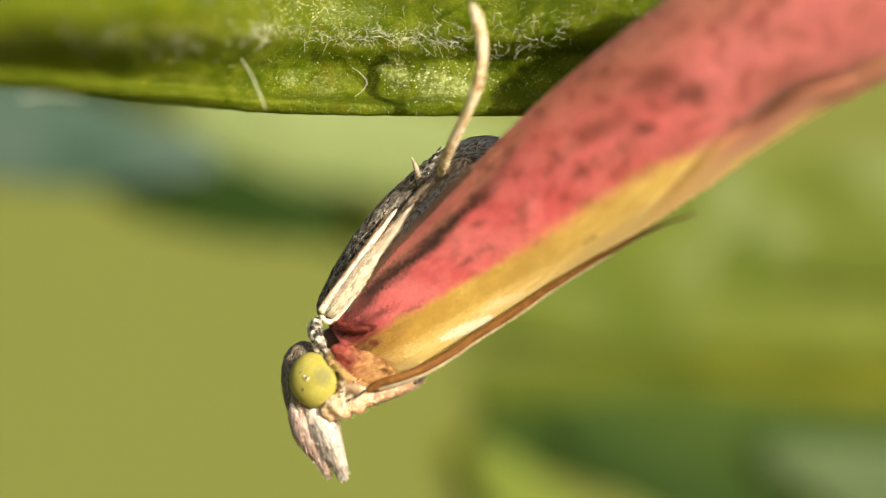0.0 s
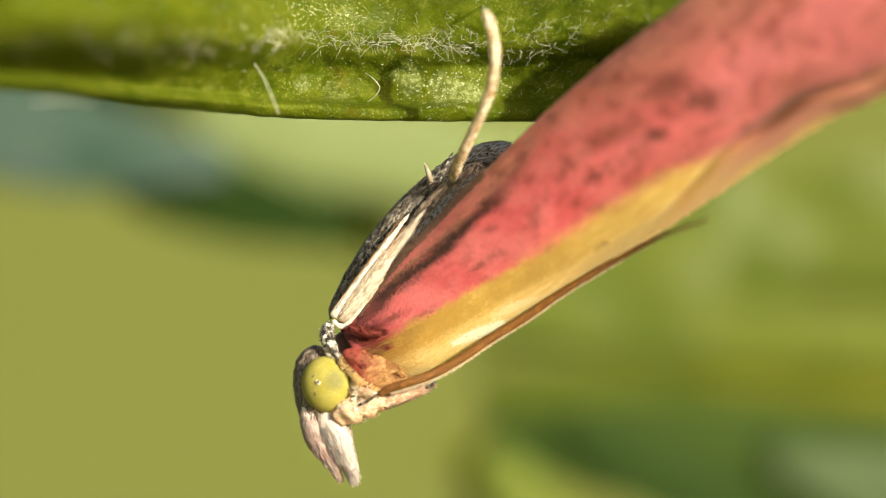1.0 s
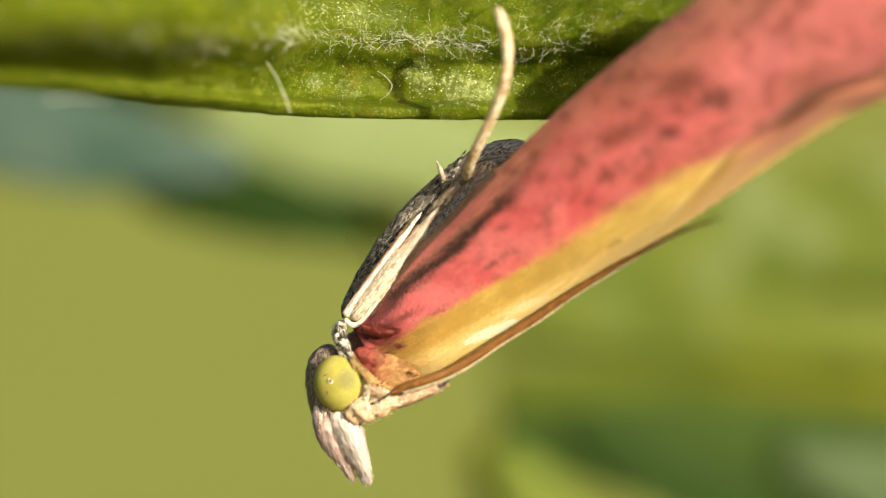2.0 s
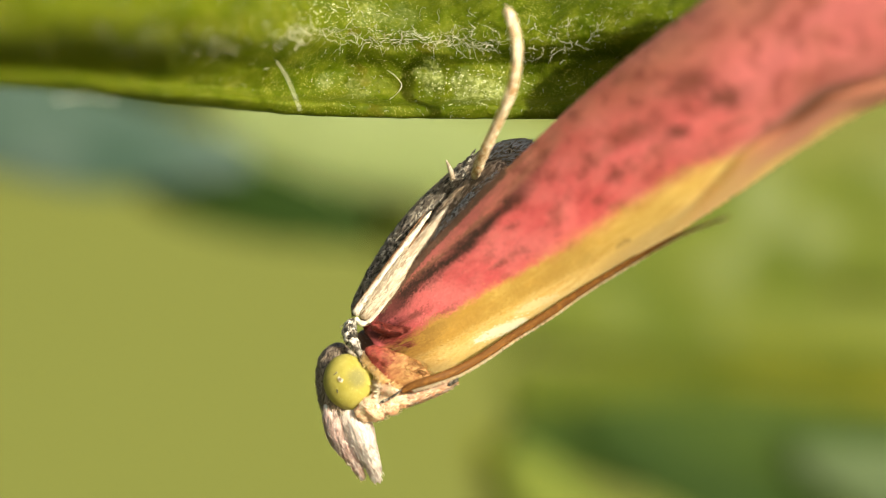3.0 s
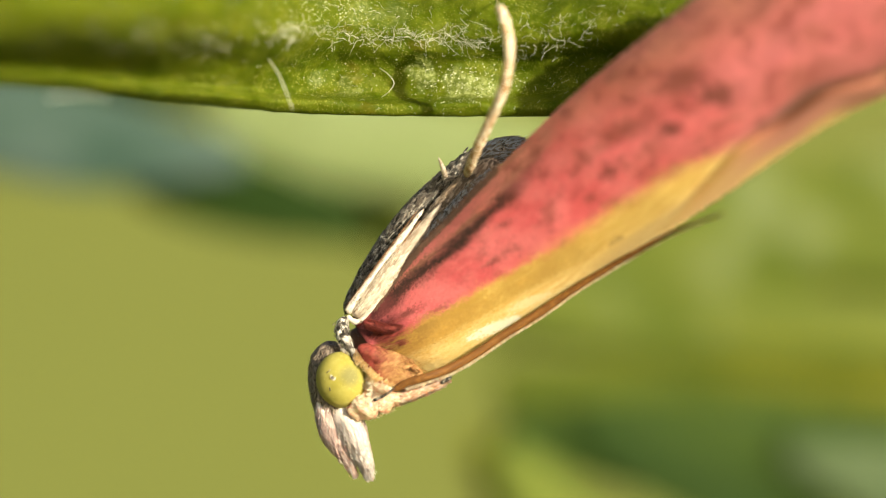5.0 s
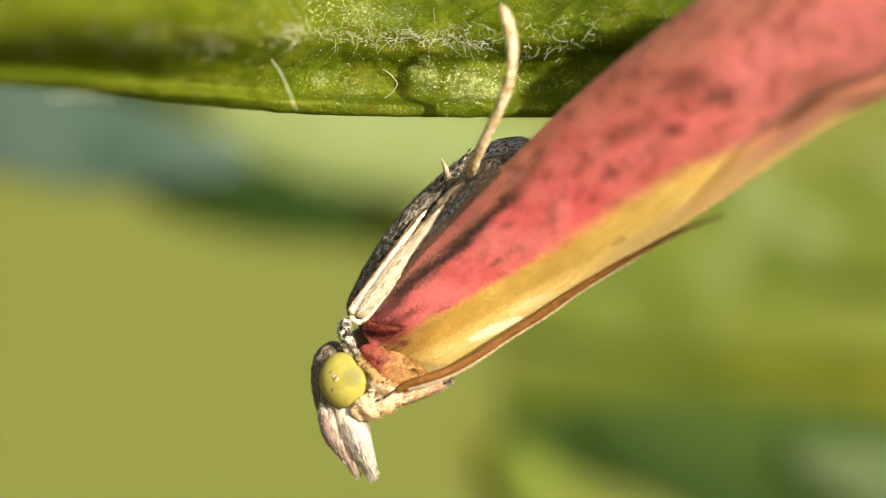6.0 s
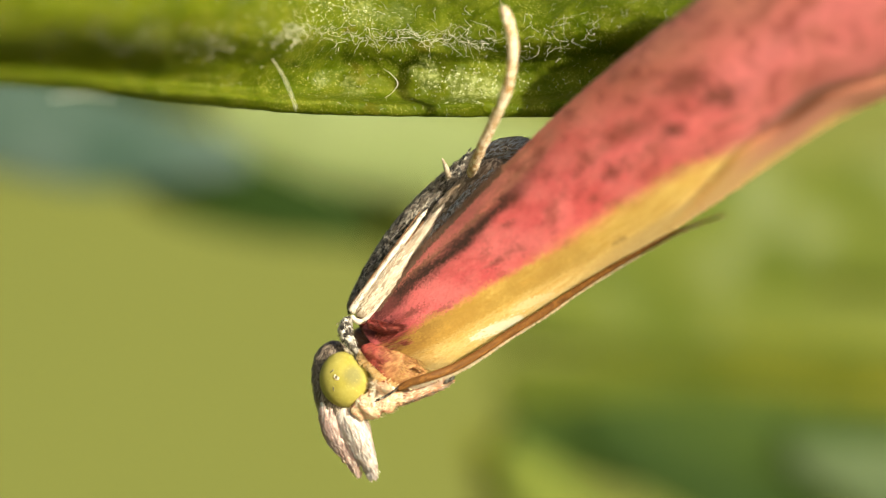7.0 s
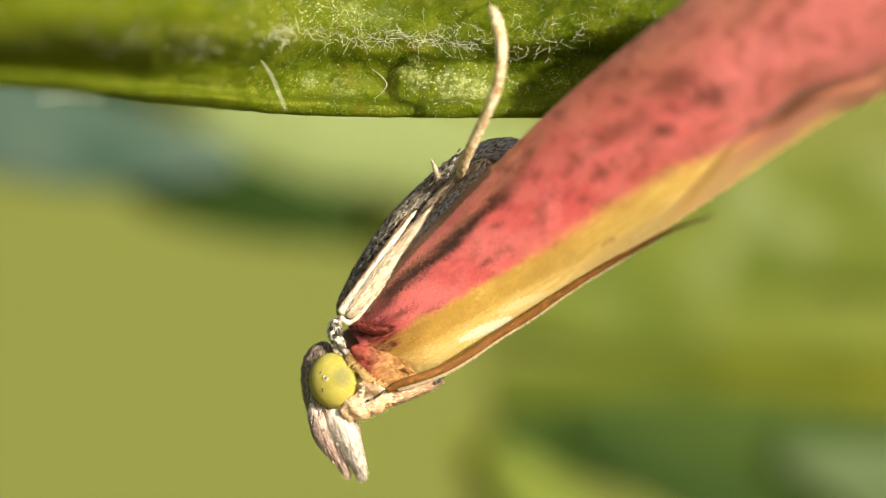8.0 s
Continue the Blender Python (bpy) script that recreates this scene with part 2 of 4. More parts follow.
def mat_scales(name, *colors, rough=0.5, spec=0.45, share=0.3):
    """Single scales, each of its own shade."""
    m = Mat(name, rough, spec)
    r = m.island()
    ramp = m.t.nodes.new("ShaderNodeValToRGB")
    while len(ramp.color_ramp.elements) < len(colors):
        ramp.color_ramp.elements.new(0.5)
    for i, (e, c) in enumerate(zip(ramp.color_ramp.elements, colors)):
        e.position, e.color = i / max(1, len(colors) - 1), (*c, 1)
    m.t.links.new(r, ramp.inputs[0])
    c = m.mix(m.math("MULTIPLY", m.noise(0.03 * MM, 3), 0.35), ramp.outputs[0], tuple(x * 0.55 for x in colors[0]))
    m.color(c).bump(m.noise(0.02 * MM, 3), 0.008 * MM, 0.6)
    return m.translucent(colors[len(colors) // 2], share).m


def mat_eye():
    m = Mat("compound_eye", 0.55, 0.12)
    co = m.co
    c = m.mix(m.step(m.noise(0.4 * MM, 3), 0.35, 0.7), (0.345, 0.300, 0.055), (0.430, 0.375, 0.095))
    far = m.node("ShaderNodeVectorMath", Vector=co)
    far.operation = "DISTANCE"
    far.inputs[1].default_value = at(627, 667, -50) - MOTH_AT
    patch = m.math("ADD", far.outputs["Value"], m.math("MULTIPLY_ADD", m.noise(0.09 * MM, 4, 0.8), 0.16 * MM, -0.08 * MM))
    c = m.mix(m.math("MULTIPLY", m.step(patch, 0.26 * MM, 0.08 * MM), 0.7), c, (0.17, 0.16, 0.065))
    c = m.mix(m.math("MULTIPLY", m.step(m.noise(0.05 * MM, 4, 0.7), 0.58, 0.70), 0.5), c, (0.60, 0.55, 0.17))
    m.color(c)
    m.bump(m.cells(0.020 * MM, random_=0.15), 0.004 * MM, 0.6).bump(m.noise(0.12 * MM, 3), 0.008 * MM, 0.5)
    return m.m


def mat_tegula():
    """Brick-red scales that turn to ochre towards the tip of the plate."""
    m = Mat("red_and_ochre_scales", 0.65, 0.3)
    along = m.node("ShaderNodeSeparateXYZ", Vector=m.co).outputs[0]
    edge = m.math("ADD", along, m.math("MULTIPLY_ADD", m.noise(0.12 * MM, 4, 0.7), 0.6 * MM, -0.3 * MM))
    fine = m.noise(0.05 * MM, 4, 0.7, m.stretched(m.co, (0, radians(30), 0), (0.3, 1, 1)))
    red = m.mix(m.step(fine, 0.4, 0.62), (0.19, 0.032, 0.025), (0.37, 0.070, 0.048))
    ochre = m.mix(m.step(fine, 0.4, 0.62), (0.30, 0.135, 0.045), (0.46, 0.26, 0.095))
    c = m.mix(m.step(edge, (at(660, 0) - MOTH_AT).x, (at(712, 0) - MOTH_AT).x), red, ochre)
    m.color(c).bump(fine, 0.02 * MM, 0.7)
    return m.m


def plain(name, c, rough=0.5, spec=0.4, grain=0.05 * MM):
    m = Mat(name, rough, spec)
    m.color(m.mix(m.noise(grain, 4), tuple(x * 0.7 for x in c), tuple(min(1, x * 1.15) for x in c)))
    m.bump(m.noise(grain * 0.6, 4), grain * 0.15, 0.6)
    return m.m


def mat_ground():
    m = Mat("meadow", 0.9, 0.1)
    c = m.mix(m.noise(0.5, 4), (0.137, 0.156, 0.035), (0.149, 0.164, 0.039))
    c = m.mix(m.math("MULTIPLY", m.noise(0.06, 3), 0.35), c, (0.124, 0.142, 0.028))
    return m.color(c).bump(m.noise(0.3, 3), 0.02, 0.3).m


def mat_grass():
    m = Mat("grass_blades", 0.6, 0.25)
    m.color(m.mix(m.island(), (0.15, 0.165, 0.035), (0.19, 0.195, 0.05)))
    return m.translucent((0.30, 0.32, 0.04), 0.3).m


LEAF, WING, EYEBALL = mat_leaf(), mat_wing(), mat_eye()
HAIR = Mat("white_wool", 0.35, 0.5).color((0.93, 0.92, 0.78)).translucent((0.86, 0.86, 0.66), 0.45).m
GLAND = Mat("clear_glands", 0.12, 0.6).color((0.62, 0.66, 0.38)).m
DARK_LEG = mat_mottled("dark_grey_leg_scales", (0.025, 0.021, 0.017), (0.60, 0.54, 0.45), (0.15, 0.125, 0.10), 0.055 * MM, cut=(0.48, 0.62), stretch=(1, 1, 0.5))
CREAM_LEG = mat_mottled("cream_leg_scales", (0.27, 0.19, 0.125), (0.68, 0.59, 0.46), (0.40, 0.30, 0.21), 0.045 * MM, cut=(0.34, 0.64), stretch=(1, 1, 0.12))
WHITE_LEG = mat_mottled("white_leg_scales", (0.26, 0.16, 0.09), (0.88, 0.80, 0.67), (0.66, 0.54, 0.40), 0.06 * MM, cut=(0.34, 0.50), stretch=(1, 1, 0.3))
BLUE_LEG = mat_mottled("slate_grey_leg_scales", (0.09, 0.078, 0.068), (0.42, 0.42, 0.42), (0.28, 0.19, 0.12), 0.05 * MM, stretch=(1, 1, 0.5))
BROWN_LEG = mat_mottled("grey_brown_leg_scales", (0.11, 0.076, 0.052), (0.52, 0.41, 0.31), (0.28, 0.19, 0.12), 0.05 * MM, stretch=(1, 1, 0.4))
RUSSET_LEG = mat_mottled("russet_leg_line", (0.10, 0.045, 0.018), (0.38, 0.20, 0.09), (0.22, 0.10, 0.04), 0.06 * MM)
SLATE_SCALES = mat_scales("slate_scales", (0.20, 0.22, 0.25), (0.48, 0.54, 0.62), (0.66, 0.72, 0.80), (0.10, 0.10, 0.11))
PIED_LEG = mat_mottled("black_and_white_leg_scales", (0.03, 0.025, 0.02), (0.92, 0.86, 0.74), (0.10, 0.08, 0.06), 0.16 * MM, cut=(0.48, 0.53))
TAN_LEG = mat_mottled("straw_tarsus", (0.46, 0.26, 0.11), (0.95, 0.85, 0.66), (0.78, 0.58, 0.36), 0.09 * MM, stretch=(1, 1, 0.4))
ANTENNA = mat_mottled("russet_antenna", (0.135, 0.052, 0.010), (0.265, 0.113, 0.022), (0.185, 0.075, 0.014), 0.035 * MM, stretch=(1, 1, 0.12), turn=-57)
HEAD = mat_mottled("grey_brown_head", (0.10, 0.075, 0.055), (0.30, 0.23, 0.17), (0.18, 0.13, 0.10), 0.07 * MM)
CHEEK = mat_mottled("pinkish_cheek", (0.78, 0.36, 0.22), (0.97, 0.86, 0.62), (0.88, 0.60, 0.38), 0.09 * MM)
PALP = mat_mottled("whitish_palp", (0.66, 0.48, 0.40), (0.97, 0.92, 0.84), (0.90, 0.76, 0.66), 0.05 * MM, cut=(0.32, 0.50), stretch=(1, 1, 0.15), turn=15)
TEGULA = mat_tegula()
GREY_SCALES = mat_scales("grey_scales", (0.13, 0.10, 0.075), (0.34, 0.26, 0.19), (0.60, 0.49, 0.37), (0.22, 0.17, 0.13))
PALP_SCALES = mat_scales("palp_scales", (0.80, 0.62, 0.52), (0.95, 0.88, 0.80), (0.98, 0.96, 0.92), (0.86, 0.64, 0.54), (0.98, 0.94, 0.88), (0.96, 0.84, 0.78), (0.60, 0.40, 0.36), (0.98, 0.96, 0.93), share=0.1)
WHITE_SCALES = mat_scales("white_scales", (0.85, 0.76, 0.58), (0.92, 0.88, 0.78), (0.80, 0.62, 0.38))
CREAM_SCALES = mat_scales("cream_scales", (0.92, 0.68, 0.38), (0.97, 0.88, 0.64), (0.98, 0.94, 0.80), (0.80, 0.40, 0.28), (0.94, 0.74, 0.44))
PINK_SCALES = mat_scales("pink_scales", (0.76, 0.44, 0.36), (0.94, 0.80, 0.70), (0.96, 0.90, 0.84), (0.82, 0.52, 0.44), (0.92, 0.78, 0.68), (0.34, 0.20, 0.18), share=0.15)
RED_SCALES = mat_scales("red_scales", (0.30, 0.048, 0.040), (0.38, 0.075, 0.055), (0.36, 0.11, 0.055), (0.19, 0.036, 0.028), (0.36, 0.14, 0.06))
TAN_SCALES = mat_scales("tan_scales", (0.40, 0.18, 0.050), (0.55, 0.31, 0.10), (0.64, 0.42, 0.15), (0.38, 0.13, 0.05))
TAWNY_SCALES = mat_scales("tawny_scales", (0.62, 0.33, 0.17), (0.84, 0.66, 0.48), (0.90, 0.80, 0.68), (0.55, 0.25, 0.16), (0.78, 0.52, 0.30), (0.28, 0.15, 0.10))
COMB_SCALES = mat_scales("comb_scales", (0.55, 0.28, 0.07), (0.82, 0.56, 0.22), (0.90, 0.72, 0.40), (0.60, 0.30, 0.08))
BROWN_HAIR = mat_scales("brown_hair", (0.28, 0.13, 0.04), (0.48, 0.26, 0.08), (0.64, 0.40, 0.14))
DARK_SCALES = mat_scales("black_scales", (0.03, 0.023, 0.018), (0.17, 0.135, 0.105), (0.50, 0.43, 0.34), (0.055, 0.043, 0.034), (0.32, 0.26, 0.20))
DUSKY_FRINGE = mat_scales("dusky_fringe", (0.09, 0.055, 0.035), (0.30, 0.16, 0.09), (0.18, 0.085, 0.05), (0.42, 0.20, 0.12))
GOLD_FRINGE = mat_scales("gold_fringe", (0.60, 0.33, 0.08), (0.80, 0.56, 0.22), (0.88, 0.72, 0.40))
MAROON = mat_mottled("maroon_wing_root", (0.05, 0.012, 0.010), (0.34, 0.045, 0.04), (0.14, 0.025, 0.02), 0.12 * MM)
MAROON_SCALES = mat_scales("maroon_scales", (0.09, 0.020, 0.017), (0.34, 0.055, 0.045), (0.58, 0.16, 0.12), (0.05, 0.016, 0.012), (0.42, 0.075, 0.06))
STEM = mat_blade("green_stem", (0.10, 0.16, 0.02), (0.16, 0.22, 0.035), 0.05)
GROUND, GRASS = mat_ground(), mat_grass()


# ---- building ----
def place_of(ob):
    p = Vector()
    while ob:
        p, ob = p + ob.location, ob.parent
    return p


def part(name, mesh, material, parent, label="", kind=""):
    """Links a mesh that is laid out in the world's space as ONE object under a thing or a part."""
    if isinstance(mesh, bmesh.types.BMesh):
        bm, mesh = mesh, bpy.data.meshes.new(name)
        bm.to_mesh(mesh)
        bm.free()
    mesh.transform(Matrix.Translation(-place_of(parent)))
    mesh.polygons.foreach_set("use_smooth", [True] * len(mesh.polygons))
    mesh.materials.append(material)
    ob = new(name, mesh)
    ob.parent = parent
    return tagged(ob, label, kind=kind)


def thing(name, base, label, category, group="", kind=""):
    ob = new(name)
    ob.location, ob.empty_display_size = base, 0.002
    return tagged(ob, label, category, group, kind)


def from_lists(verts, faces):
    mesh = bpy.data.meshes.new("m")
    mesh.from_pydata([tuple(v) for v in verts], [], faces)
    return mesh


def curve(points, x):
    """A smooth line through (x, y) points."""
    xs, ys = [p[0] for p in points], [p[1] for p in points]
    x = min(max(x, xs[0]), xs[-1])
    i = min(max(int(np.searchsorted(xs, x)) - 1, 0), len(xs) - 2)
    h = xs[i + 1] - xs[i]
    t = (x - xs[i]) / h

    def slope(j):
        a, b = max(j - 1, 0), min(j + 1, len(xs) - 1)
        return (ys[b] - ys[a]) / (xs[b] - xs[a])
    m0, m1 = slope(i) * h, slope(i + 1) * h
    return (2 * t**3 - 3 * t**2 + 1) * ys[i] + (t**3 - 2 * t**2 + t) * m0 + (3 * t**2 - 2 * t**3) * ys[i + 1] + (t**3 - t**2) * m1


class Limb:
    """A rounded body along stations (u, v, d, half breadth, half depth), closed and rounded at both ends."""

    def __init__(self, *stations, round0=0.08, round1=0.08, lumps=0.0, seed=0, lump_size=0.3):
        n = len(stations)
        self.k = [[(i / (n - 1), s[j]) for i, s in enumerate(stations)] for j in range(5)]
        self.r0, self.r1, self.lumps, self.seed, self.ls = round0, round1, lumps, seed, lump_size

    def axis(self, s):
        return at(*(curve(self.k[j], s) for j in range(3)))

    def frame_at(self, s):
        e = 0.01
        a, b = self.axis(max(0, s - e)), self.axis(min(1, s + e))
        t = (b - a).normalized()
        side = t.cross(Vector((0, 1, 0))).normalized()
        return t, side, side.cross(t).normalized()

    def point(self, s, phi):
        t, side, deep = self.frame_at(s)
        ra, rb = max(0.3, curve(self.k[3], s)) * 1e-5, max(0.3, curve(self.k[4], s)) * 1e-5
        f = 1.0
        if s < self.r0:
            f = math.sqrt(max(0.0, 1 - (1 - s / self.r0) ** 2))
        if s > 1 - self.r1:
            f = min(f, math.sqrt(max(0.0, 1 - (1 - (1 - s) / self.r1) ** 2)))
        p = self.axis(s) + (side * (math.cos(phi) * ra) - deep * (math.sin(phi) * rb)) * max(f, 0.02)
        if self.lumps:
            n = (p - self.axis(s)).normalized()
            p += n * self.lumps * 1e-5 * noise.noise(p / (self.ls * MM) + Vector((self.seed, 0, 0)))
        return p

    def mesh(self, rings=40, around=20):
        verts, faces = [], []
        for i in range(rings + 1):
            s = i / rings
            s = 0.5 - 0.5 * math.cos(math.pi * s) if i in (0, rings) else s * 0.98 + 0.01
            verts += [self.point(s, 2 * math.pi * j / around) for j in range(around)]
        for i in range(rings):
            for j in range(around):
                a, b = i * around + j, i * around + (j + 1) % around
                faces.append((a, b, b + around, a + around))
        faces += [tuple(range(around - 1, -1, -1)), tuple(range(rings * around, (rings + 1) * around))]
        return from_lists(verts, faces)


def scale_coat(limb, count, length, breadth, lift, s_range=(0.05, 0.95), phi_range=(0.0, 2 * math.pi), turn=0.0, spread=0.25, seed=1, backwards=False, fan=0.0):
    """Many single pointed scales that lie on a limb like tiles, their tips along it."""
    rnd = random.Random(seed)
    verts, faces = [], []
    for _ in range(count):
        s, phi = rnd.uniform(*s_range), rnd.uniform(*phi_range)
        p = limb.point(s, phi)
        t, side, deep = limb.frame_at(s)
        nrm = (p - limb.axis(s)).normalized()
        way = -t if backwards else t
        way = (way - nrm * way.dot(nrm)).normalized()
        across = nrm.cross(way)
        ang = turn + rnd.gauss(0, spread) + fan * math.cos(phi)
        way, across = way * math.cos(ang) + across * math.sin(ang), across * math.cos(ang) - way * math.sin(ang)
        up = lift * rnd.uniform(0.5, 1.5)
        L, B = length * 1e-5 * rnd.uniform(0.6, 1.3), breadth * 1e-5 * rnd.uniform(0.7, 1.3)
        way = (way + nrm * up).normalized()
        n2 = across.cross(way)
        k = len(verts)
        verts += [p, p + way * L * 0.55 - across * B / 2, p + way * L * 0.6 + n2 * B * 0.18 * (1 if n2.dot(nrm) > 0 else -1),
                  p + way * L * 0.55 + across * B / 2, p + way * L - nrm * L * 0.06, p + way * L * 0.9 - across * B * 0.3, p + way * L * 0.9 + across * B * 0.3]
        faces += [(k, k + 1, k + 2), (k, k + 2, k + 3), (k + 1, k + 5, k + 2), (k + 2, k + 5, k + 4), (k + 2, k + 4, k + 6), (k + 3, k + 2, k + 6)]
    return from_lists(verts, faces)


def tube(points, r0, r1, sides=4):
    """Vertices and faces of a thin hair through points."""
    verts, faces = [], []
    n = len(points)
    for i, p in enumerate(points):
        t = (points[min(i + 1, n - 1)] - points[max(i - 1, 0)]).normalized()
        a = t.orthogonal().normalized()
        b = t.cross(a)
        r = r0 + (r1 - r0) * i / (n - 1)
        verts += [p + (a * math.cos(2 * math.pi * j / sides) + b * math.sin(2 * math.pi * j / sides)) * r for j in range(sides)]
    for i in range(n - 1):
        for j in range(sides):
            a, b = i * sides + j, i * sides + (j + 1) % sides
            faces.append((a, b, b + sides, a + sides))
    return verts, faces


def joined(pieces):
    verts, faces = [], []
    for v, f in pieces:
        k = len(verts)
        verts += v
        faces += [tuple(i + k for i in q) for q in f]
    return from_lists(verts, faces)


def sheet(point, us, ws, thick, marks=None):
    """A solid sheet over a grid; point(u, w) is its front, thick its depth at (u, w); marks: {uv name: f(u, w)}."""
    nu, nw = len(us), len(ws)
    front = [point(u, w) for u in us for w in ws]
    back = [p + Vector((0, thick(u, w) if callable(thick) else thick, 0)) for p, (u, w) in zip(front, ((u, w) for u in us for w in ws))]
    n = nu * nw
    faces = []
    for i in range(nu - 1):
        for j in range(nw - 1):
            a = i * nw + j
            faces += [(a, a + nw, a + nw + 1, a + 1), (n + a, n + a + 1, n + a + nw + 1, n + a + nw)]
    for i in range(nu - 1):
        for a, b in ((i * nw, (i + 1) * nw), ((i + 2) * nw - 1, (i + 1) * nw - 1)):
            faces.append((a, n + a, n + b, b))
    for j in range(nw - 1):
        for a, b in ((j + 1, j), ((nu - 1) * nw + j, (nu - 1) * nw + j + 1)):
            faces.append((a, n + a, n + b, b))
    mesh = from_lists(front + back, faces)
    if marks:
        grid = [(u, w) for u in us for w in ws] * 2
        loops = np.empty(len(mesh.loops), dtype=np.int32)
        mesh.loops.foreach_get("vertex_index", loops)
        for name, f in marks.items():
            vals = np.array([f(u, w) for u, w in grid], dtype=np.float32)
            mesh.uv_layers.new(name=name).data.foreach_set("uv", vals[loops].ravel())
    return mesh


# ---- the meadow ----
def build_ground():
    ys = [-400, -100, -30, -8, -2, -0.5, 0, 0.3, 0.4, 0.5, 0.6, 0.7, 0.8, 0.9, 1.0, 1.2, 1.5, 2, 3, 5, 8, 14, 25, 50, 100, 300, 1000, 3000]
    xs = sorted([s * x for s in (-1, 1) for x in (0.1, 0.25, 0.5, 1, 2, 4, 8, 16, 40, 100, 400, 2000)] + [0])
    rise = [(-400, 0), (0.25, 0), (0.5, 0.13), (0.75, 0.32), (1.0, 0.50), (1.5, 0.75), (3, 1.2), (8, 2.2), (25, 5), (100, 16), (300, 28), (1000, 34), (3000, 34)]
    verts = [(x, y, -0.25 + float(np.interp(y, [r[0] for r in rise], [r[1] for r in rise])) + 0.02 * noise.noise((x * 2, y * 2, 0))) for y in ys for x in xs]
    n = len(xs)
    faces = [(j * n + i, j * n + i + 1, (j + 1) * n + i + 1, (j + 1) * n + i) for j in range(len(ys) - 1) for i in range(n - 1)]
    mesh = from_lists(verts, faces)
    mesh.materials.append(GROUND)
    mesh.polygons.foreach_set("use_smooth", [True] * len(mesh.polygons))
    tagged(new("ground", mesh), "sunlit olive-green meadow bank rising behind the plants", "ground", kind="structure")

    def height(x, y):
        return -0.25 + float(np.interp(y, [r[0] for r in rise], [r[1] for r in rise]))
    rnd = random.Random(5)
    verts, faces = [], []
    for _ in range(24000):
        x, y = rnd.gauss(0, 0.6), 0.62 + rnd.gauss(0, 0.34)
        bare = (x / 0.17) ** 2 + ((y - 0.66) / 0.36) ** 2
        if bare < 0.75 + 0.5 * noise.noise((x * 14, y * 14, 2.0)) + rnd.gauss(0, 0.12):
            continue  # grass left out behind the moth, so no blade shadows mottle the backdrop
        p = Vector((x, y, height(x, y) - 0.004))
        ang, lean, h, wd = rnd.uniform(0, 6.28), rnd.uniform(0.1, 0.6), rnd.uniform(0.02, 0.05), rnd.uniform(0.0012, 0.0025)
        side = Vector((math.cos(ang), math.sin(ang), 0)) * wd
        out = Vector((-math.sin(ang), math.cos(ang), 0)) * lean * h
        k = len(verts)
        verts += [p - side, p + side, p + out * 0.35 + Vector((0, 0, h * 0.6)) + side * 0.7, p + out * 0.35 + Vector((0, 0, h * 0.6)) - side * 0.7, p + out + Vector((0, 0, h))]
        faces += [(k, k + 1, k + 2, k + 3), (k + 3, k + 2, k + 4)]
    mesh = from_lists(verts, faces)
    mesh.materials.append(GRASS)
    tagged(new("grass", mesh), "short yellow-green grass on the sunlit bank", "grass", kind="stuff")


# ---- blurred plants behind ----
def blade(spine, widths, fold=0.25, tilt=0.0, wave=0.0, seed=0):
    """A leaf blade along spine points (u, v, d), with half widths, a folded midrib and a wavy margin."""
    n = len(spine)
    ku = [[(i / (n - 1), p[j]) for i, p in enumerate(spine)] for j in range(3)]
    kw = [(i / (len(widths) - 1), w) for i, w in enumerate(widths)]

    def point(s, q):
        c = at(*(curve(ku[j], s) for j in range(3)))
        t = (at(*(curve(ku[j], min(1, s + 0.01)) for j in range(3))) - at(*(curve(ku[j], max(0, s - 0.01)) for j in range(3)))).normalized()
        side = t.cross(Vector((0, 1, 0))).normalized()
        deep = side.cross(t)
        side = side * math.cos(tilt) + deep * math.sin(tilt)
        nrm = side.cross(t)
        k = 1 + curve(ku[2], s) / 10000
        w = curve(kw, s) * 1e-5 * k
        return c + side * (q * w) + nrm * (abs(q) * fold * w + wave * w * noise.noise((s * 5 + seed, q * 1.3, seed)))
    m = 24
    return sheet(point, [i / m for i in range(m + 1)], [-1 + 2 * j / 10 for j in range(11)], 0.0004)


def stalk(points, r0, r1):
    v, f = tube([Vector(p) for p in points], r0, r1, 8)
    return from_lists(v, f)


def weed(base, label, leaves, top):
    """A plant behind the moth: a stem from the ground and its leaf blades, each with a leafstalk."""
    root = thing("weed", base, label, "plant", "blurred weeds behind")
    foot = Vector(base)
    part("stem", stalk([foot + (Vector(top) - foot) * (i / 6) + Vector((0.006 * math.sin(i * 1.4), 0.004 * math.cos(i), 0)) for i in range(5)], 0.004, 0.0022), STEM, root)
    for mat, spine, widths, fold, tilt, wave in leaves:
        b = part("leaf", blade(spine, widths, fold, tilt, wave, len(root.children)), mat, root)
        a = at(*spine[0])
        tz = min(max(a.z + 0.002, foot.z + 0.05), top[2])
        h = (tz - foot.z) / (top[2] - foot.z)
        s = foot + (Vector(top) - foot) * h
        v, f = tube([s, s.lerp(a, 0.5) + Vector((0, 0, 0.001)), a.lerp(at(*spine[1]), 0.06)], 0.0016, 0.001, 6)
        part("leafstalk", from_lists(v, f), STEM, b)
    return root


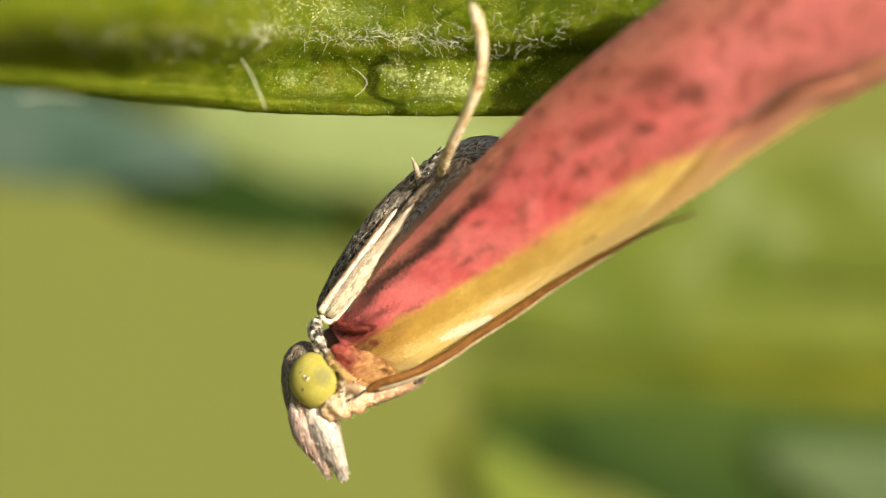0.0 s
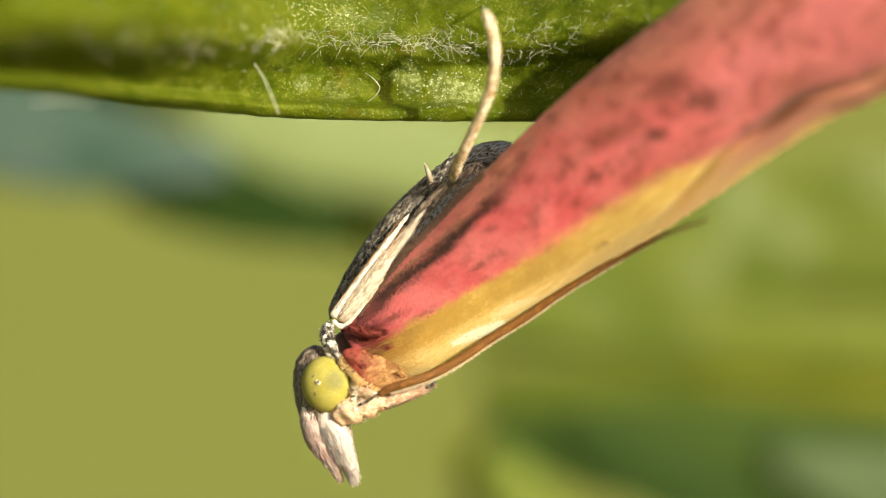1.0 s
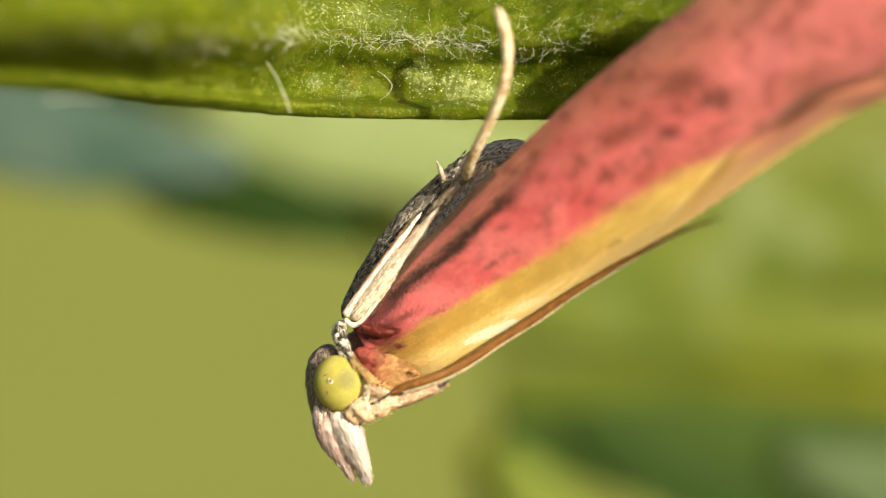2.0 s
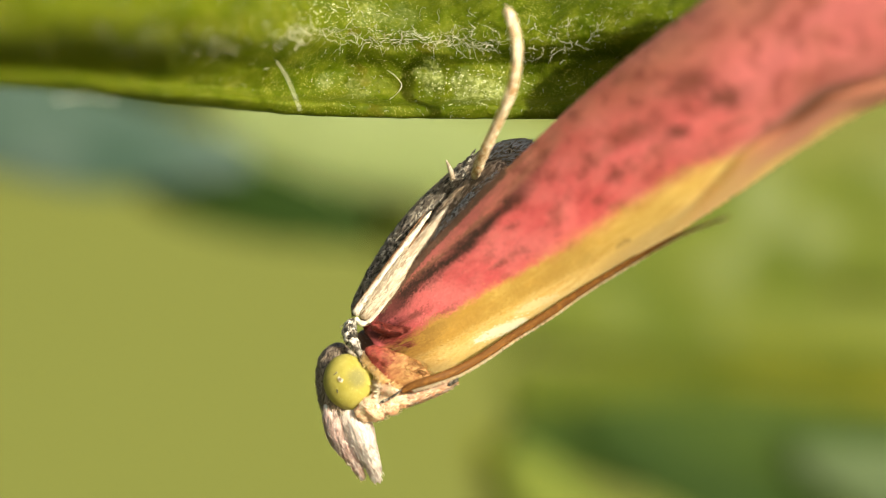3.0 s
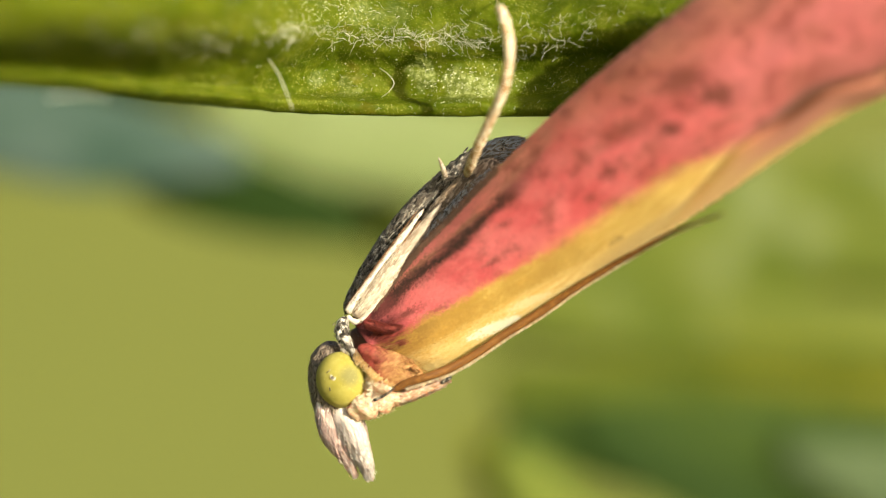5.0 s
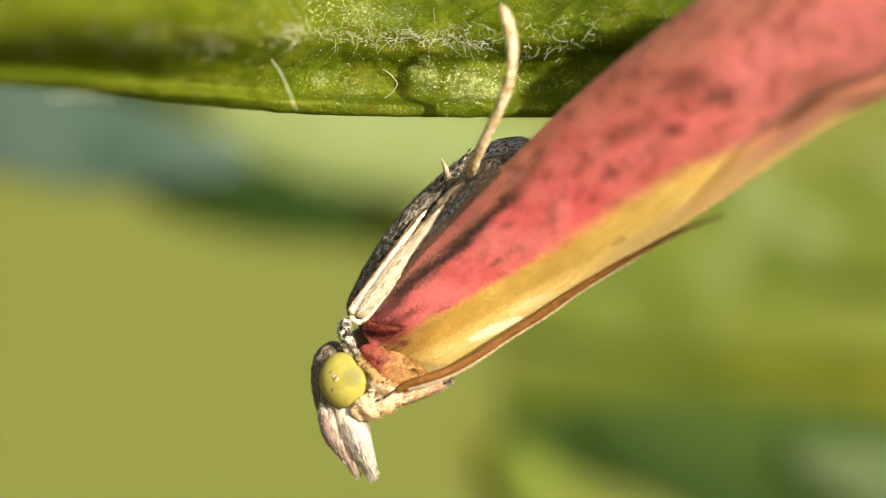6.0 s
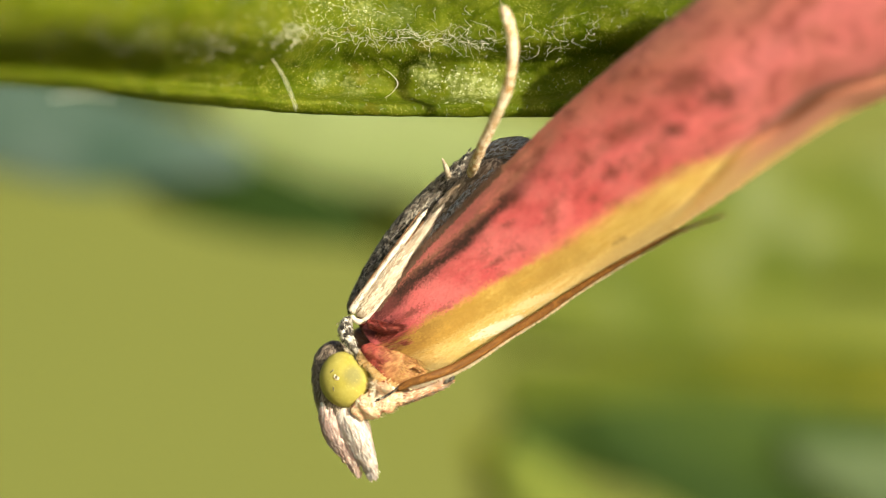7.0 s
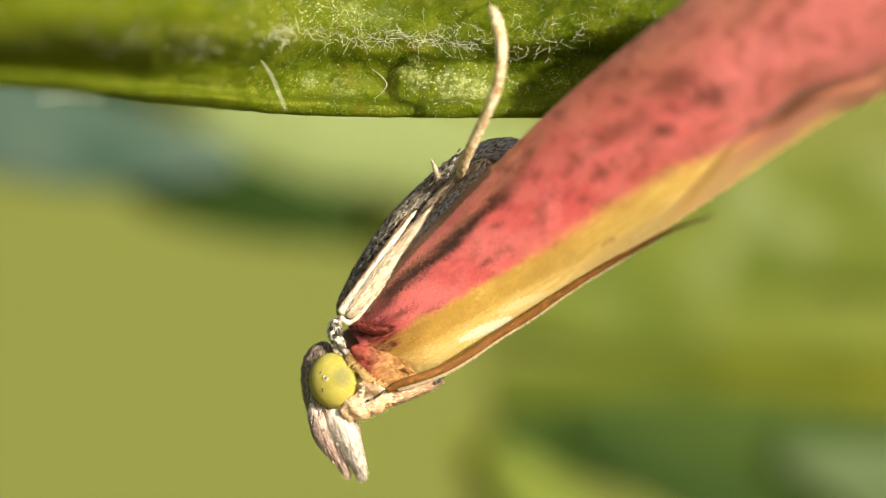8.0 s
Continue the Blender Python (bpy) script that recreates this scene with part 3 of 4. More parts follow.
TEAL = mat_blade("glaucous_leaf", (0.046, 0.088, 0.066), (0.088, 0.132, 0.110), 0.10, size=3.0)
PALE = mat_blade("pale_green_leaf", (0.32, 0.40, 0.145), (0.41, 0.48, 0.22), 0.3, (0.44, 0.5, 0.10))
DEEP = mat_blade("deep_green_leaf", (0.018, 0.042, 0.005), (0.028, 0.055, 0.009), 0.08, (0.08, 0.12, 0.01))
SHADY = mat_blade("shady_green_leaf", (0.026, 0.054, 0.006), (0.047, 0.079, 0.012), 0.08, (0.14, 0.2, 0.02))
MUSTARD = mat_blade("mustard_green_leaf", (0.112, 0.126, 0.006), (0.176, 0.184, 0.016), 0.15, size=2.2)
OLIVE = mat_blade("olive_leaf", (0.088, 0.124, 0.012), (0.165, 0.197, 0.036), 0.2, size=1.9, c3=(0.215, 0.255, 0.100))
MOSS = mat_blade("moss_green_leaf", (0.056, 0.084, 0.005), (0.092, 0.118, 0.011), 0.13, size=2.5)
LIME = mat_blade("lime_green_leaf", (0.140, 0.184, 0.026), (0.195, 0.236, 0.044), 0.2)
GREYISH = mat_blade("grey_green_leaf", (0.078, 0.116, 0.050), (0.112, 0.152, 0.070), 0.1)


def build_weeds():
    weed((-0.05, 0.085, -0.25), "tall blurred weed with blue-green, pale and dark leaves",
         [(TEAL, [(-420, 120, 2380), (-150, 172, 2370), (140, 244, 2370), (440, 280, 2400)], [60, 84, 92, 26], 0.1, 0.0, 0.1),
          (PALE, [(390, 110, 3010), (520, 215, 2900), (780, 262, 2790), (1100, 310, 2680)], [50, 95, 85, 40], 0.1, 0.1, 0.1),
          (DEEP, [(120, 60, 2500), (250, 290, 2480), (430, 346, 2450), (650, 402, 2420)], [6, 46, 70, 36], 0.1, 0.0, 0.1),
          (MUSTARD, [(480, 60, 3260), (600, 300, 3150), (690, 395, 3040), (800, 460, 2930)], [20, 40, 60, 30], 0.1, 0.0, 0.1)], (-0.04, 0.075, 0.03))
    weed((0.07, 0.13, -0.25), "blurred olive-green weed with long overlapping leaves",
         [(OLIVE, [(1750, 380, 2560), (1400, 440, 2550), (1050, 480, 2540), (700, 440, 2530)], [120, 150, 130, 50], 0.05, 0.0, 0.05),
          (OLIVE, [(1800, 600, 2530), (1450, 580, 2520), (1100, 570, 2510), (830, 575, 2500)], [60, 60, 60, 30], 0.05, 0.0, 0.05),
          (MOSS, [(1950, 455, 2520), (1700, 490, 2515), (1580, 500, 2510), (1480, 495, 2505)], [12, 18, 18, 6], 0.05, 0.0, 0.05),
          (MUSTARD, [(1800, 685, 2500), (1550, 676, 2490), (1320, 660, 2480), (1080, 645, 2470)], [56, 58, 54, 20], 0.05, 0.0, 0.05),
          (MOSS, [(1900, 668, 2475), (1600, 650, 2465), (1250, 632, 2455), (920, 588, 2445)], [8, 13, 17, 8], 0.05, 0.0, 0.05),
          (MOSS, [(1700, 790, 2460), (1350, 735, 2455), (1130, 702, 2445), (880, 680, 2435)], [40, 46, 60, 30], 0.05, 0.0, 0.05)], (0.05, 0.11, 0.0))
    weed((0.045, 0.09, -0.25), "blurred dark green weed with a bright young leaf",
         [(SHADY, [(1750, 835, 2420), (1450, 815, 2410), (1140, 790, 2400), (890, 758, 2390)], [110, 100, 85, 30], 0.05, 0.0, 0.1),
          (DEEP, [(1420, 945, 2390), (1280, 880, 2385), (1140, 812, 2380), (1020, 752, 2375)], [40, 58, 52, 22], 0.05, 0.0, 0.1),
          (MUSTARD, [(1060, 1000, 2430), (980, 920, 2425), (900, 850, 2420), (840, 770, 2415)], [40, 60, 55, 18], 0.05, 0.0, 0.1),
          (LIME, [(1090, 1040, 2370), (1020, 950, 2365), (955, 868, 2360), (885, 795, 2355)], [40, 64, 54, 26], 0.05, 0.0, 0.1),
          (GREYISH, [(1760, 930, 2385), (1650, 885, 2380), (1550, 848, 2375), (1400, 800, 2370)], [80, 88, 66, 20], 0.05, 0.0, 0.1)], (0.05, 0.08, -0.05))


# ---- the leaf that the moth clings to ----
LEAF_EDGE = [(-2600, 60), (-1200, 110), (-300, 140), (0, 152), (100, 156), (200, 168), (350, 187), (500, 201), (600, 206), (800, 209), (1000, 208), (1250, 192), (1450, 120), (1560, -20)]
# profile from the lower margin upwards: (height, depth)
LEAF_FORM = [(0, -24), (4, -30), (12, -34), (22, -32), (29, -14), (36, 8), (46, 22), (72, 27), (95, 19), (113, 2), (130, -12), (150, -18), (174, -10), (200, 12), (260, 100), (420, 250), (800, 420), (1400, 500)]


def leaf_point(u, w):
    left = max(0.0, (560 - u) / 470)
    shade = max(0.0, (605 - u) / 470)
    edge = curve(LEAF_EDGE, u)
    sway = 7 * math.sin(u / 95.0) + 4 * math.sin(u / 37.0 + 1)
    # towards the stalk the vein draws near to the margin
    near = 1 + 0.55 * min(shade, 1.4)
    wv = (w + sway * min(1, w / 60)) * near if w > 0 else 0.0
    wv = max(0.0, min(wv, 170.0) + max(0.0, wv - 170.0) / near)
    d = curve(LEAF_FORM, wv) * (1 + 0.5 * min(1.0, shade)) - 470 * min(left, 2.0) ** 1.35 - 3.0 * math.tanh(1.4 * shade) * min(w, 300)
    d += -10 * math.exp(-((u - 757) / 46) ** 2 - ((w - 66) / 32) ** 2) - 8 * math.exp(-((u - 610) / 60) ** 2 - ((w - 55) / 30) ** 2)
    d += -13 * math.exp(-((u - 815) / 50) ** 2 - ((w - 58) / 30) ** 2) - 16 * math.exp(-((u - 868) / 46) ** 2 - ((w - 50) / 30) ** 2) - 12 * math.exp(-((u - 420) / 60) ** 2 - ((w - 55) / 26) ** 2)
    # past the foot the vein swells towards the light
    swell = min(1.0, max(0.0, (u - 790) / 150)) * min(1.0, max(0.0, (wv - 98) / 42))
    d -= 30 * swell * (2 - swell)
    d -= 0.45 * max(0.0, u - 930) ** 2 / (max(0.0, u - 930) + 60)
    inner = min(1, w / 40)
    v3 = Vector((u / 130, w / 75, 3.1))
    d += inner * (13 * noise.noise(v3) + 7 * noise.noise(v3 * 2.7) + 4 * noise.noise(v3 * 6.3)) + 1.5 * noise.noise(v3 * 14)
    return at(u, edge - w + 1.8 * noise.noise(Vector((u / 30, 0, 7))), d)


def build_leaf():
    foot = LEAF_FOOT
    root = thing("leafy_plant", foot, "upright green plant with a woolly hairy leaf", "plant")
    part("stem", stalk([foot + Vector((0.002 * math.sin(i), 0.002 * math.cos(i * 1.3), 0.052 * i)) for i in range(5)], 0.004, 0.0025), STEM, root)
    us = list(np.concatenate([np.linspace(-2600, -60, 60, endpoint=False), np.linspace(-60, 1300, 330, endpoint=False), np.linspace(1300, 1560, 16)]))
    ws = list(np.concatenate([np.linspace(0, 40, 14, endpoint=False), np.linspace(40, 260, 62, endpoint=False), np.linspace(260, 520, 12)]))
    blade_ = part("leaf_blade", sheet(leaf_point, us, ws, lambda u, w: (14 + 40 * min(1, w / 30)) * 1e-5), LEAF, root, "thick fresh green leaf with a raised vein and rolled margin")
    v, f = tube([foot + Vector((0.002, 0, 0.262)), Vector((-0.036, 0.05, 0.016)), leaf_point(-2590, 300) + Vector((0.0008, 0.0002, 0))], 0.0018, 0.0012, 8)
    part("leafstalk", from_lists(v, f), STEM, root)
    rnd = random.Random(11)
    pieces = []

    def hair(u, w, length, curl, r=1.3, droop=0.0, steps=8, way=None, out=0.6):
        p = leaf_point(u, w)
        ang = way if way is not None else rnd.uniform(0, 2 * math.pi)
        q = Vector((math.cos(ang), -out, math.sin(ang))).normalized()
        pts = [p + Vector((0, 4e-5, 0)), p]
        turn = rnd.choice((-1, 1)) * curl
        for i in range(steps):
            q = (Matrix.Rotation(turn * rnd.uniform(0.3, 1.6), 3, "Y") @ q)
            q = (q + Vector((rnd.gauss(0, 0.32), rnd.gauss(0, 0.16) + (0.10 if i > steps / 2 else 0), rnd.gauss(0, 0.32) - droop))).normalized()
            p = p + q * (length * 1e-5 / steps)
            pts.append(p)
        pieces.append(tube(pts, r * 1e-5, r * 0.45e-5, 4))

    for k in range(46):
        # tangled wisps that lie along the vein
        cu = 495 + 400 * rnd.random() ** 1.3
        cw = 157 - 0.07 * (cu - 500) + rnd.gauss(0, 6)
        lean = rnd.gauss(-0.12, 0.22) + rnd.choice((0, math.pi))
        for _ in range(rnd.randint(2, 6)):
            hair(cu + rnd.gauss(0, 14), cw + rnd.gauss(0, 4), rnd.uniform(12, 46), 0.10, rnd.uniform(0.22, 0.5), 0.005, 9, lean + rnd.gauss(0, 0.38), 0.3)
    for _ in range(70):
        # short crooked wool under the vein's edge
        hair(rnd.uniform(490, 900), rnd.gauss(142, 8), rnd.uniform(5, 16), 0.45, rnd.uniform(0.22, 0.48), 0.04, 6, rnd.choice((0, math.pi)) + rnd.gauss(0, 0.8), 0.4)
    for cu, cw in ((792, 146), (826, 138), (872, 156), (925, 128), (955, 122), (985, 126), (1010, 132), (1000, 168), (950, 172), (1040, 160)):
        # loose wool on the swelling of the vein
        for _ in range(3):
            hair(cu + rnd.gauss(0, 6), cw + rnd.gauss(0, 5), rnd.uniform(26, 64), 0.08, rnd.uniform(0.3, 0.6), 0.01, 8, rnd.uniform(0, 6.28), 2.6)
    for _ in range(170):
        hair(rnd.uniform(380, 1200), rnd.uniform(100, 240), rnd.uniform(8, 26), 0.16, rnd.uniform(0.2, 0.48))
    for _ in range(120):
        hair(rnd.uniform(520, 1100), rnd.uniform(4, 130), rnd.uniform(4, 13), 0.2, rnd.uniform(0.18, 0.36))
    for _ in range(16):
        hair(rnd.uniform(498, 545), rnd.gauss(146, 9), rnd.uniform(20, 46), 0.2, rnd.uniform(0.5, 1.1), 0.1, 8, rnd.gauss(-0.9, 0.5))
    for _ in range(90):
        hair(rnd.uniform(-60, 470), rnd.uniform(60, 230), rnd.uniform(8, 26), 0.25, rnd.uniform(0.35, 0.85))
    for _ in range(60):
        # the wool goes on along the vein towards the stalk
        u = rnd.uniform(240, 500)
        hair(u, curve(LEAF_EDGE, u) - 72 + rnd.gauss(0, 14), rnd.uniform(8, 30), 0.3, rnd.uniform(0.3, 0.6), 0.02, 7, rnd.choice((0, math.pi)) + rnd.gauss(0, 0.6), 0.5)
    # single long hairs; the second strand is added to draw a highlight on the margin
    for r, line in ((1.7, ((466, 90, -60), (482, 106, -120), (499, 131, -170), (513, 162, -190), (526, 196, -190))), (1.5, ((95, 176, -700), (130, 172, -650), (165, 173, -590), (205, 180, -500))), (0.8, ((680, 124, 10), (694, 134, -24), (705, 150, -34), (695, 166, -30), (683, 175, -26)))):
        pts = [at(*(curve([(i, p[j]) for i, p in enumerate(line)], k / 4) for j in range(3))) for k in range(4 * len(line) - 3)]
        pieces.append(tube(pts, r * 1e-5, r * 0.5e-5, 5))
    for u, ln in ((905, 32), (930, 36), (985, 42), (1000, 34), (1040, 30), (860, 26)):
        hair(u, 120 + rnd.uniform(-25, 15), ln, 0.15, 1.5, 0.0, 8, radians(rnd.uniform(20, 75)), 0.5)
        hair(u + 6, 118 + rnd.uniform(-25, 15), ln * 0.8, 0.15, 1.2, 0.0, 8, radians(rnd.uniform(110, 160)), 0.5)
    part("wool", joined(pieces), HAIR, blade_, "curly white woolly hairs along the leaf vein, one strand standing for a margin highlight", "stuff")
    drops = []
    for k in range(300):
        u, w = rnd.uniform(380, 1120), rnd.choice((rnd.uniform(28, 60), rnd.uniform(35, 110), rnd.uniform(150, 235)))
        if k % 5 == 0:
            u, w = rnd.uniform(40, 480), rnd.uniform(86, 150)
        p, r = leaf_point(u, w), rnd.uniform(0.4, 1.4) * 1e-5
        vs = [p + Vector(x) * r for x in ((1, 0, 0), (-1, 0, 0), (0, 1, 0), (0, -1, 0), (0, 0, 1), (0, 0, -1))]
        drops.append((vs, [(0, 3, 4), (3, 1, 4), (1, 2, 4), (2, 0, 4), (3, 0, 5), (1, 3, 5), (2, 1, 5), (0, 2, 5)]))
    for k in range(440):
        # pale scurf that glitters on the blister by the foot and above the vein
        u, w = rnd.gauss(825, 48), max(24, min(118, rnd.gauss(58, 22)))
        if k % 11 > 5:
            u, w = rnd.gauss(600, 60), rnd.uniform(160, 215)
        p, r = leaf_point(u, w), 0.6e-5 + 1.3e-5 * rnd.random() ** 2.5
        vs = [p + Vector(x) * r for x in ((1.6, 0, 0.5), (-1.2, 0, 0), (0, 0.6, 0), (0, -0.8, 0), (0.3, 0, 1.1), (0, 0, -1))]
        drops.append((vs, [(0, 3, 4), (3, 1, 4), (1, 2, 4), (2, 0, 4), (3, 0, 5), (1, 3, 5), (2, 1, 5), (0, 2, 5)]))
    part("resin", joined(drops), GLAND, blade_, "tiny shining resin glands on the leaf", "stuff")


# ---- the moth ----
HIND = [(-24, -34), (20, -50), (82, -74), (150, -95), (205, -106), (290, -125), (400, -144), (495, -161), (626, -176), (752, -184), (900, -190), (1100, -180), (1200, -130), (1250, -40)]
FRONT = [(-24, 50), (20, 84), (72, 106), (191, 112), (315, 114), (433, 120), (545, 128), (666, 129), (787, 128), (902, 132), (975, 143), (1100, 150), (1200, 90), (1250, -20)]
BORDER = [(-24, 2), (92, 17), (197, 26), (255, 30), (322, 37), (369, 39), (489, 42), (605, 50), (700, 72), (800, 100), (900, 118), (1250, 125)]
STREAK = [(-24, -40), (84, -52), (211, -64), (350, -90), (500, -118), (800, -140), (1250, -150)]
FOLD = [(-24, 140), (450, 120), (554, 108), (640, 91), (707, 75), (800, 75), (883, 74), (997, 110), (1250, 130)]


def wing_point(a, q):
    b0, b1 = curve(HIND, a), curve(FRONT, a)
    b = b0 + (b1 - b0) * q
    x = 2 * q - 1
    arch = curve([(-24, 30), (100, 62), (400, 120), (800, 150), (1250, 90)], a)
    d = 12 - 445 * (max(a, 0) / 1000) ** 1.5 - arch * (1 - (abs(x) ** 2.3 if x > 0 else 0.5 * abs(x) ** 2.6))
    f = b - curve(FOLD, a)
    d += 16 * math.exp(-(f / 9) ** 2) * min(1, max(0, (a - 480) / 150))
    d += 4 * noise.noise((a / 130, b / 40, 1.0))
    rag = 2.2 * noise.noise((a / 9, q * 3, 2.0)) * abs(x) ** 14
    return at(680 + 0.83 * a + 0.56 * (b + rag), 600 - 0.56 * a + 0.83 * (b + rag), d)


def build_wing(root):
    n, k = 190, 60
    As = [-24 + 1274 * (i / n) ** 1.15 for i in range(n + 1)]
    Qs = [j / k for j in range(k + 1)]

    def mark(line):
        def f(a, q):
            b0, b1 = curve(HIND, a), curve(FRONT, a)
            return a / 100, (b0 + (b1 - b0) * q - curve(line, a)) / 100
        return f
    wing = part("forewing", sheet(wing_point, As, Qs, 6e-5, {"margin": mark(BORDER), "streak": mark(STREAK), "fold": mark(FOLD)}), WING, root,
                "rose-red forewing with a golden front margin")
    rnd = random.Random(77)
    verts, faces, where = [], [], []
    for _ in range(15000):
        a, q = -10 + 640 * rnd.random() ** 1.2, rnd.uniform(0.02, 0.98)
        p = wing_point(a, q)
        along, across = (wing_point(a + 3, q) - p).normalized(), (wing_point(a, min(1, q + 0.02)) - wing_point(a, max(0, q - 0.02))).normalized()
        nrm = across.cross(along).normalized()
        nrm = nrm if nrm.y < 0 else -nrm
        ang = rnd.gauss(0, 0.18)
        way = (along * math.cos(ang) + across * math.sin(ang) + nrm * rnd.uniform(0.02, 0.06)).normalized()
        side = nrm.cross(way).normalized()
        L, B = rnd.uniform(5, 9) * 1e-5, rnd.uniform(2.0, 3.2) * 1e-5
        k = len(verts)
        verts += [p - nrm * 0.5e-5, p + way * L * 0.5 - side * B / 2, p + way * L * 0.5 + side * B / 2, p + way * L - side * B * 0.3, p + way * L + side * B * 0.3]
        faces += [(k, k + 1, k + 2), (k + 1, k + 3, k + 4, k + 2)]
        where += [(a + rnd.gauss(0, 5), q + rnd.gauss(0, 0.012))] * 5
    mesh = from_lists(verts, faces)
    loops = np.empty(len(mesh.loops), dtype=np.int32)
    mesh.loops.foreach_get("vertex_index", loops)
    for name, line in (("margin", BORDER), ("streak", STREAK), ("fold", FOLD)):
        f = mark(line)
        mesh.uv_layers.new(name=name).data.foreach_set("uv", np.array([f(*w) for w in where], dtype=np.float32)[loops].ravel())
    part("wing_scaling", mesh, WING, wing, "fine overlapping rose and gold scales", "stuff")
    tuft = Limb((650, 570, -25, 7, 4), (668, 578, -30, 9, 4), (690, 584, -34, 8, 3), (706, 583, -36, 5, 2), (718, 579, -38, 2, 1.5), lumps=4, lump_size=0.05)
    r = part("wing_root", tuft.mesh(30, 14), MAROON, root, "dark maroon scaly root of the wing")
    part("fur", scale_coat(tuft, 1500, 11, 1.6, 0.05, (0.0, 0.95), (-0.3, 3.4), 0.0, 0.3, 41), MAROON_SCALES, r, kind="stuff")
    # long loose hairs that stream from the root over the rose and the gold
    rnd = random.Random(31)
    for mat_, q0, q1, count, reach in ((MAROON_SCALES, 0.25, 0.60, 130, 45), (BROWN_HAIR, 0.52, 0.66, 24, 30)):
        hairs = []
        for _ in range(count):
            a, q = -12 + reach * rnd.random() ** 1.5, rnd.uniform(q0, q1)
            ln, drift = rnd.uniform(10, 30), rnd.gauss(0.01, 0.018)
            hairs.append(tube([wing_point(a + ln * t, q + drift * t) - Vector((0, (1.0 + 3.0 * math.sin(2.6 * t)) * 1e-5, 0)) for t in (0, 0.33, 0.66, 1)], 0.6e-5, 0.25e-5, 4))
        part("root_hair", joined(hairs), mat_, wing, "loose hairs at the wing root", "stuff")
    rnd = random.Random(21)
    fr = []
    for _ in range(1500):
        a = rnd.uniform(-10, 1150)
        p = wing_point(a, 1.0)
        ang = rnd.gauss(-0.35, 0.25)
        way = Vector((math.cos(ang), -0.1, math.sin(ang) * -0.4 - 0.45)).normalized()
        fr.append(tube([p - way * 6e-5, p, p + way * rnd.uniform(2, 5) * 1e-5], 0.8e-5, 0.3e-5, 3))
    part("wing_fringe", joined(fr), GOLD_FRINGE, wing, "short golden hair fringe", "stuff")
    fr = []
    for _ in range(1500):
        a = rnd.uniform(25, 340)
        p, q = wing_point(a, 0.01), rnd.uniform(0.03, 0.10)
        out = (wing_point(a, 0.0) - wing_point(a - rnd.uniform(6, 30), q)).normalized()
        fr.append(tube([p - out * rnd.uniform(4, 12) * 1e-5 - Vector((0, 1.5e-5, 0)), p, p + (out + Vector((0, rnd.uniform(-0.3, 0.3), 0))) * rnd.uniform(3, 12) * 1e-5], 0.8e-5, 0.3e-5, 3))
    part("wing_fringe", joined(fr), DUSKY_FRINGE, wing, "dusky brown hair fringe on the hind margin", "stuff")


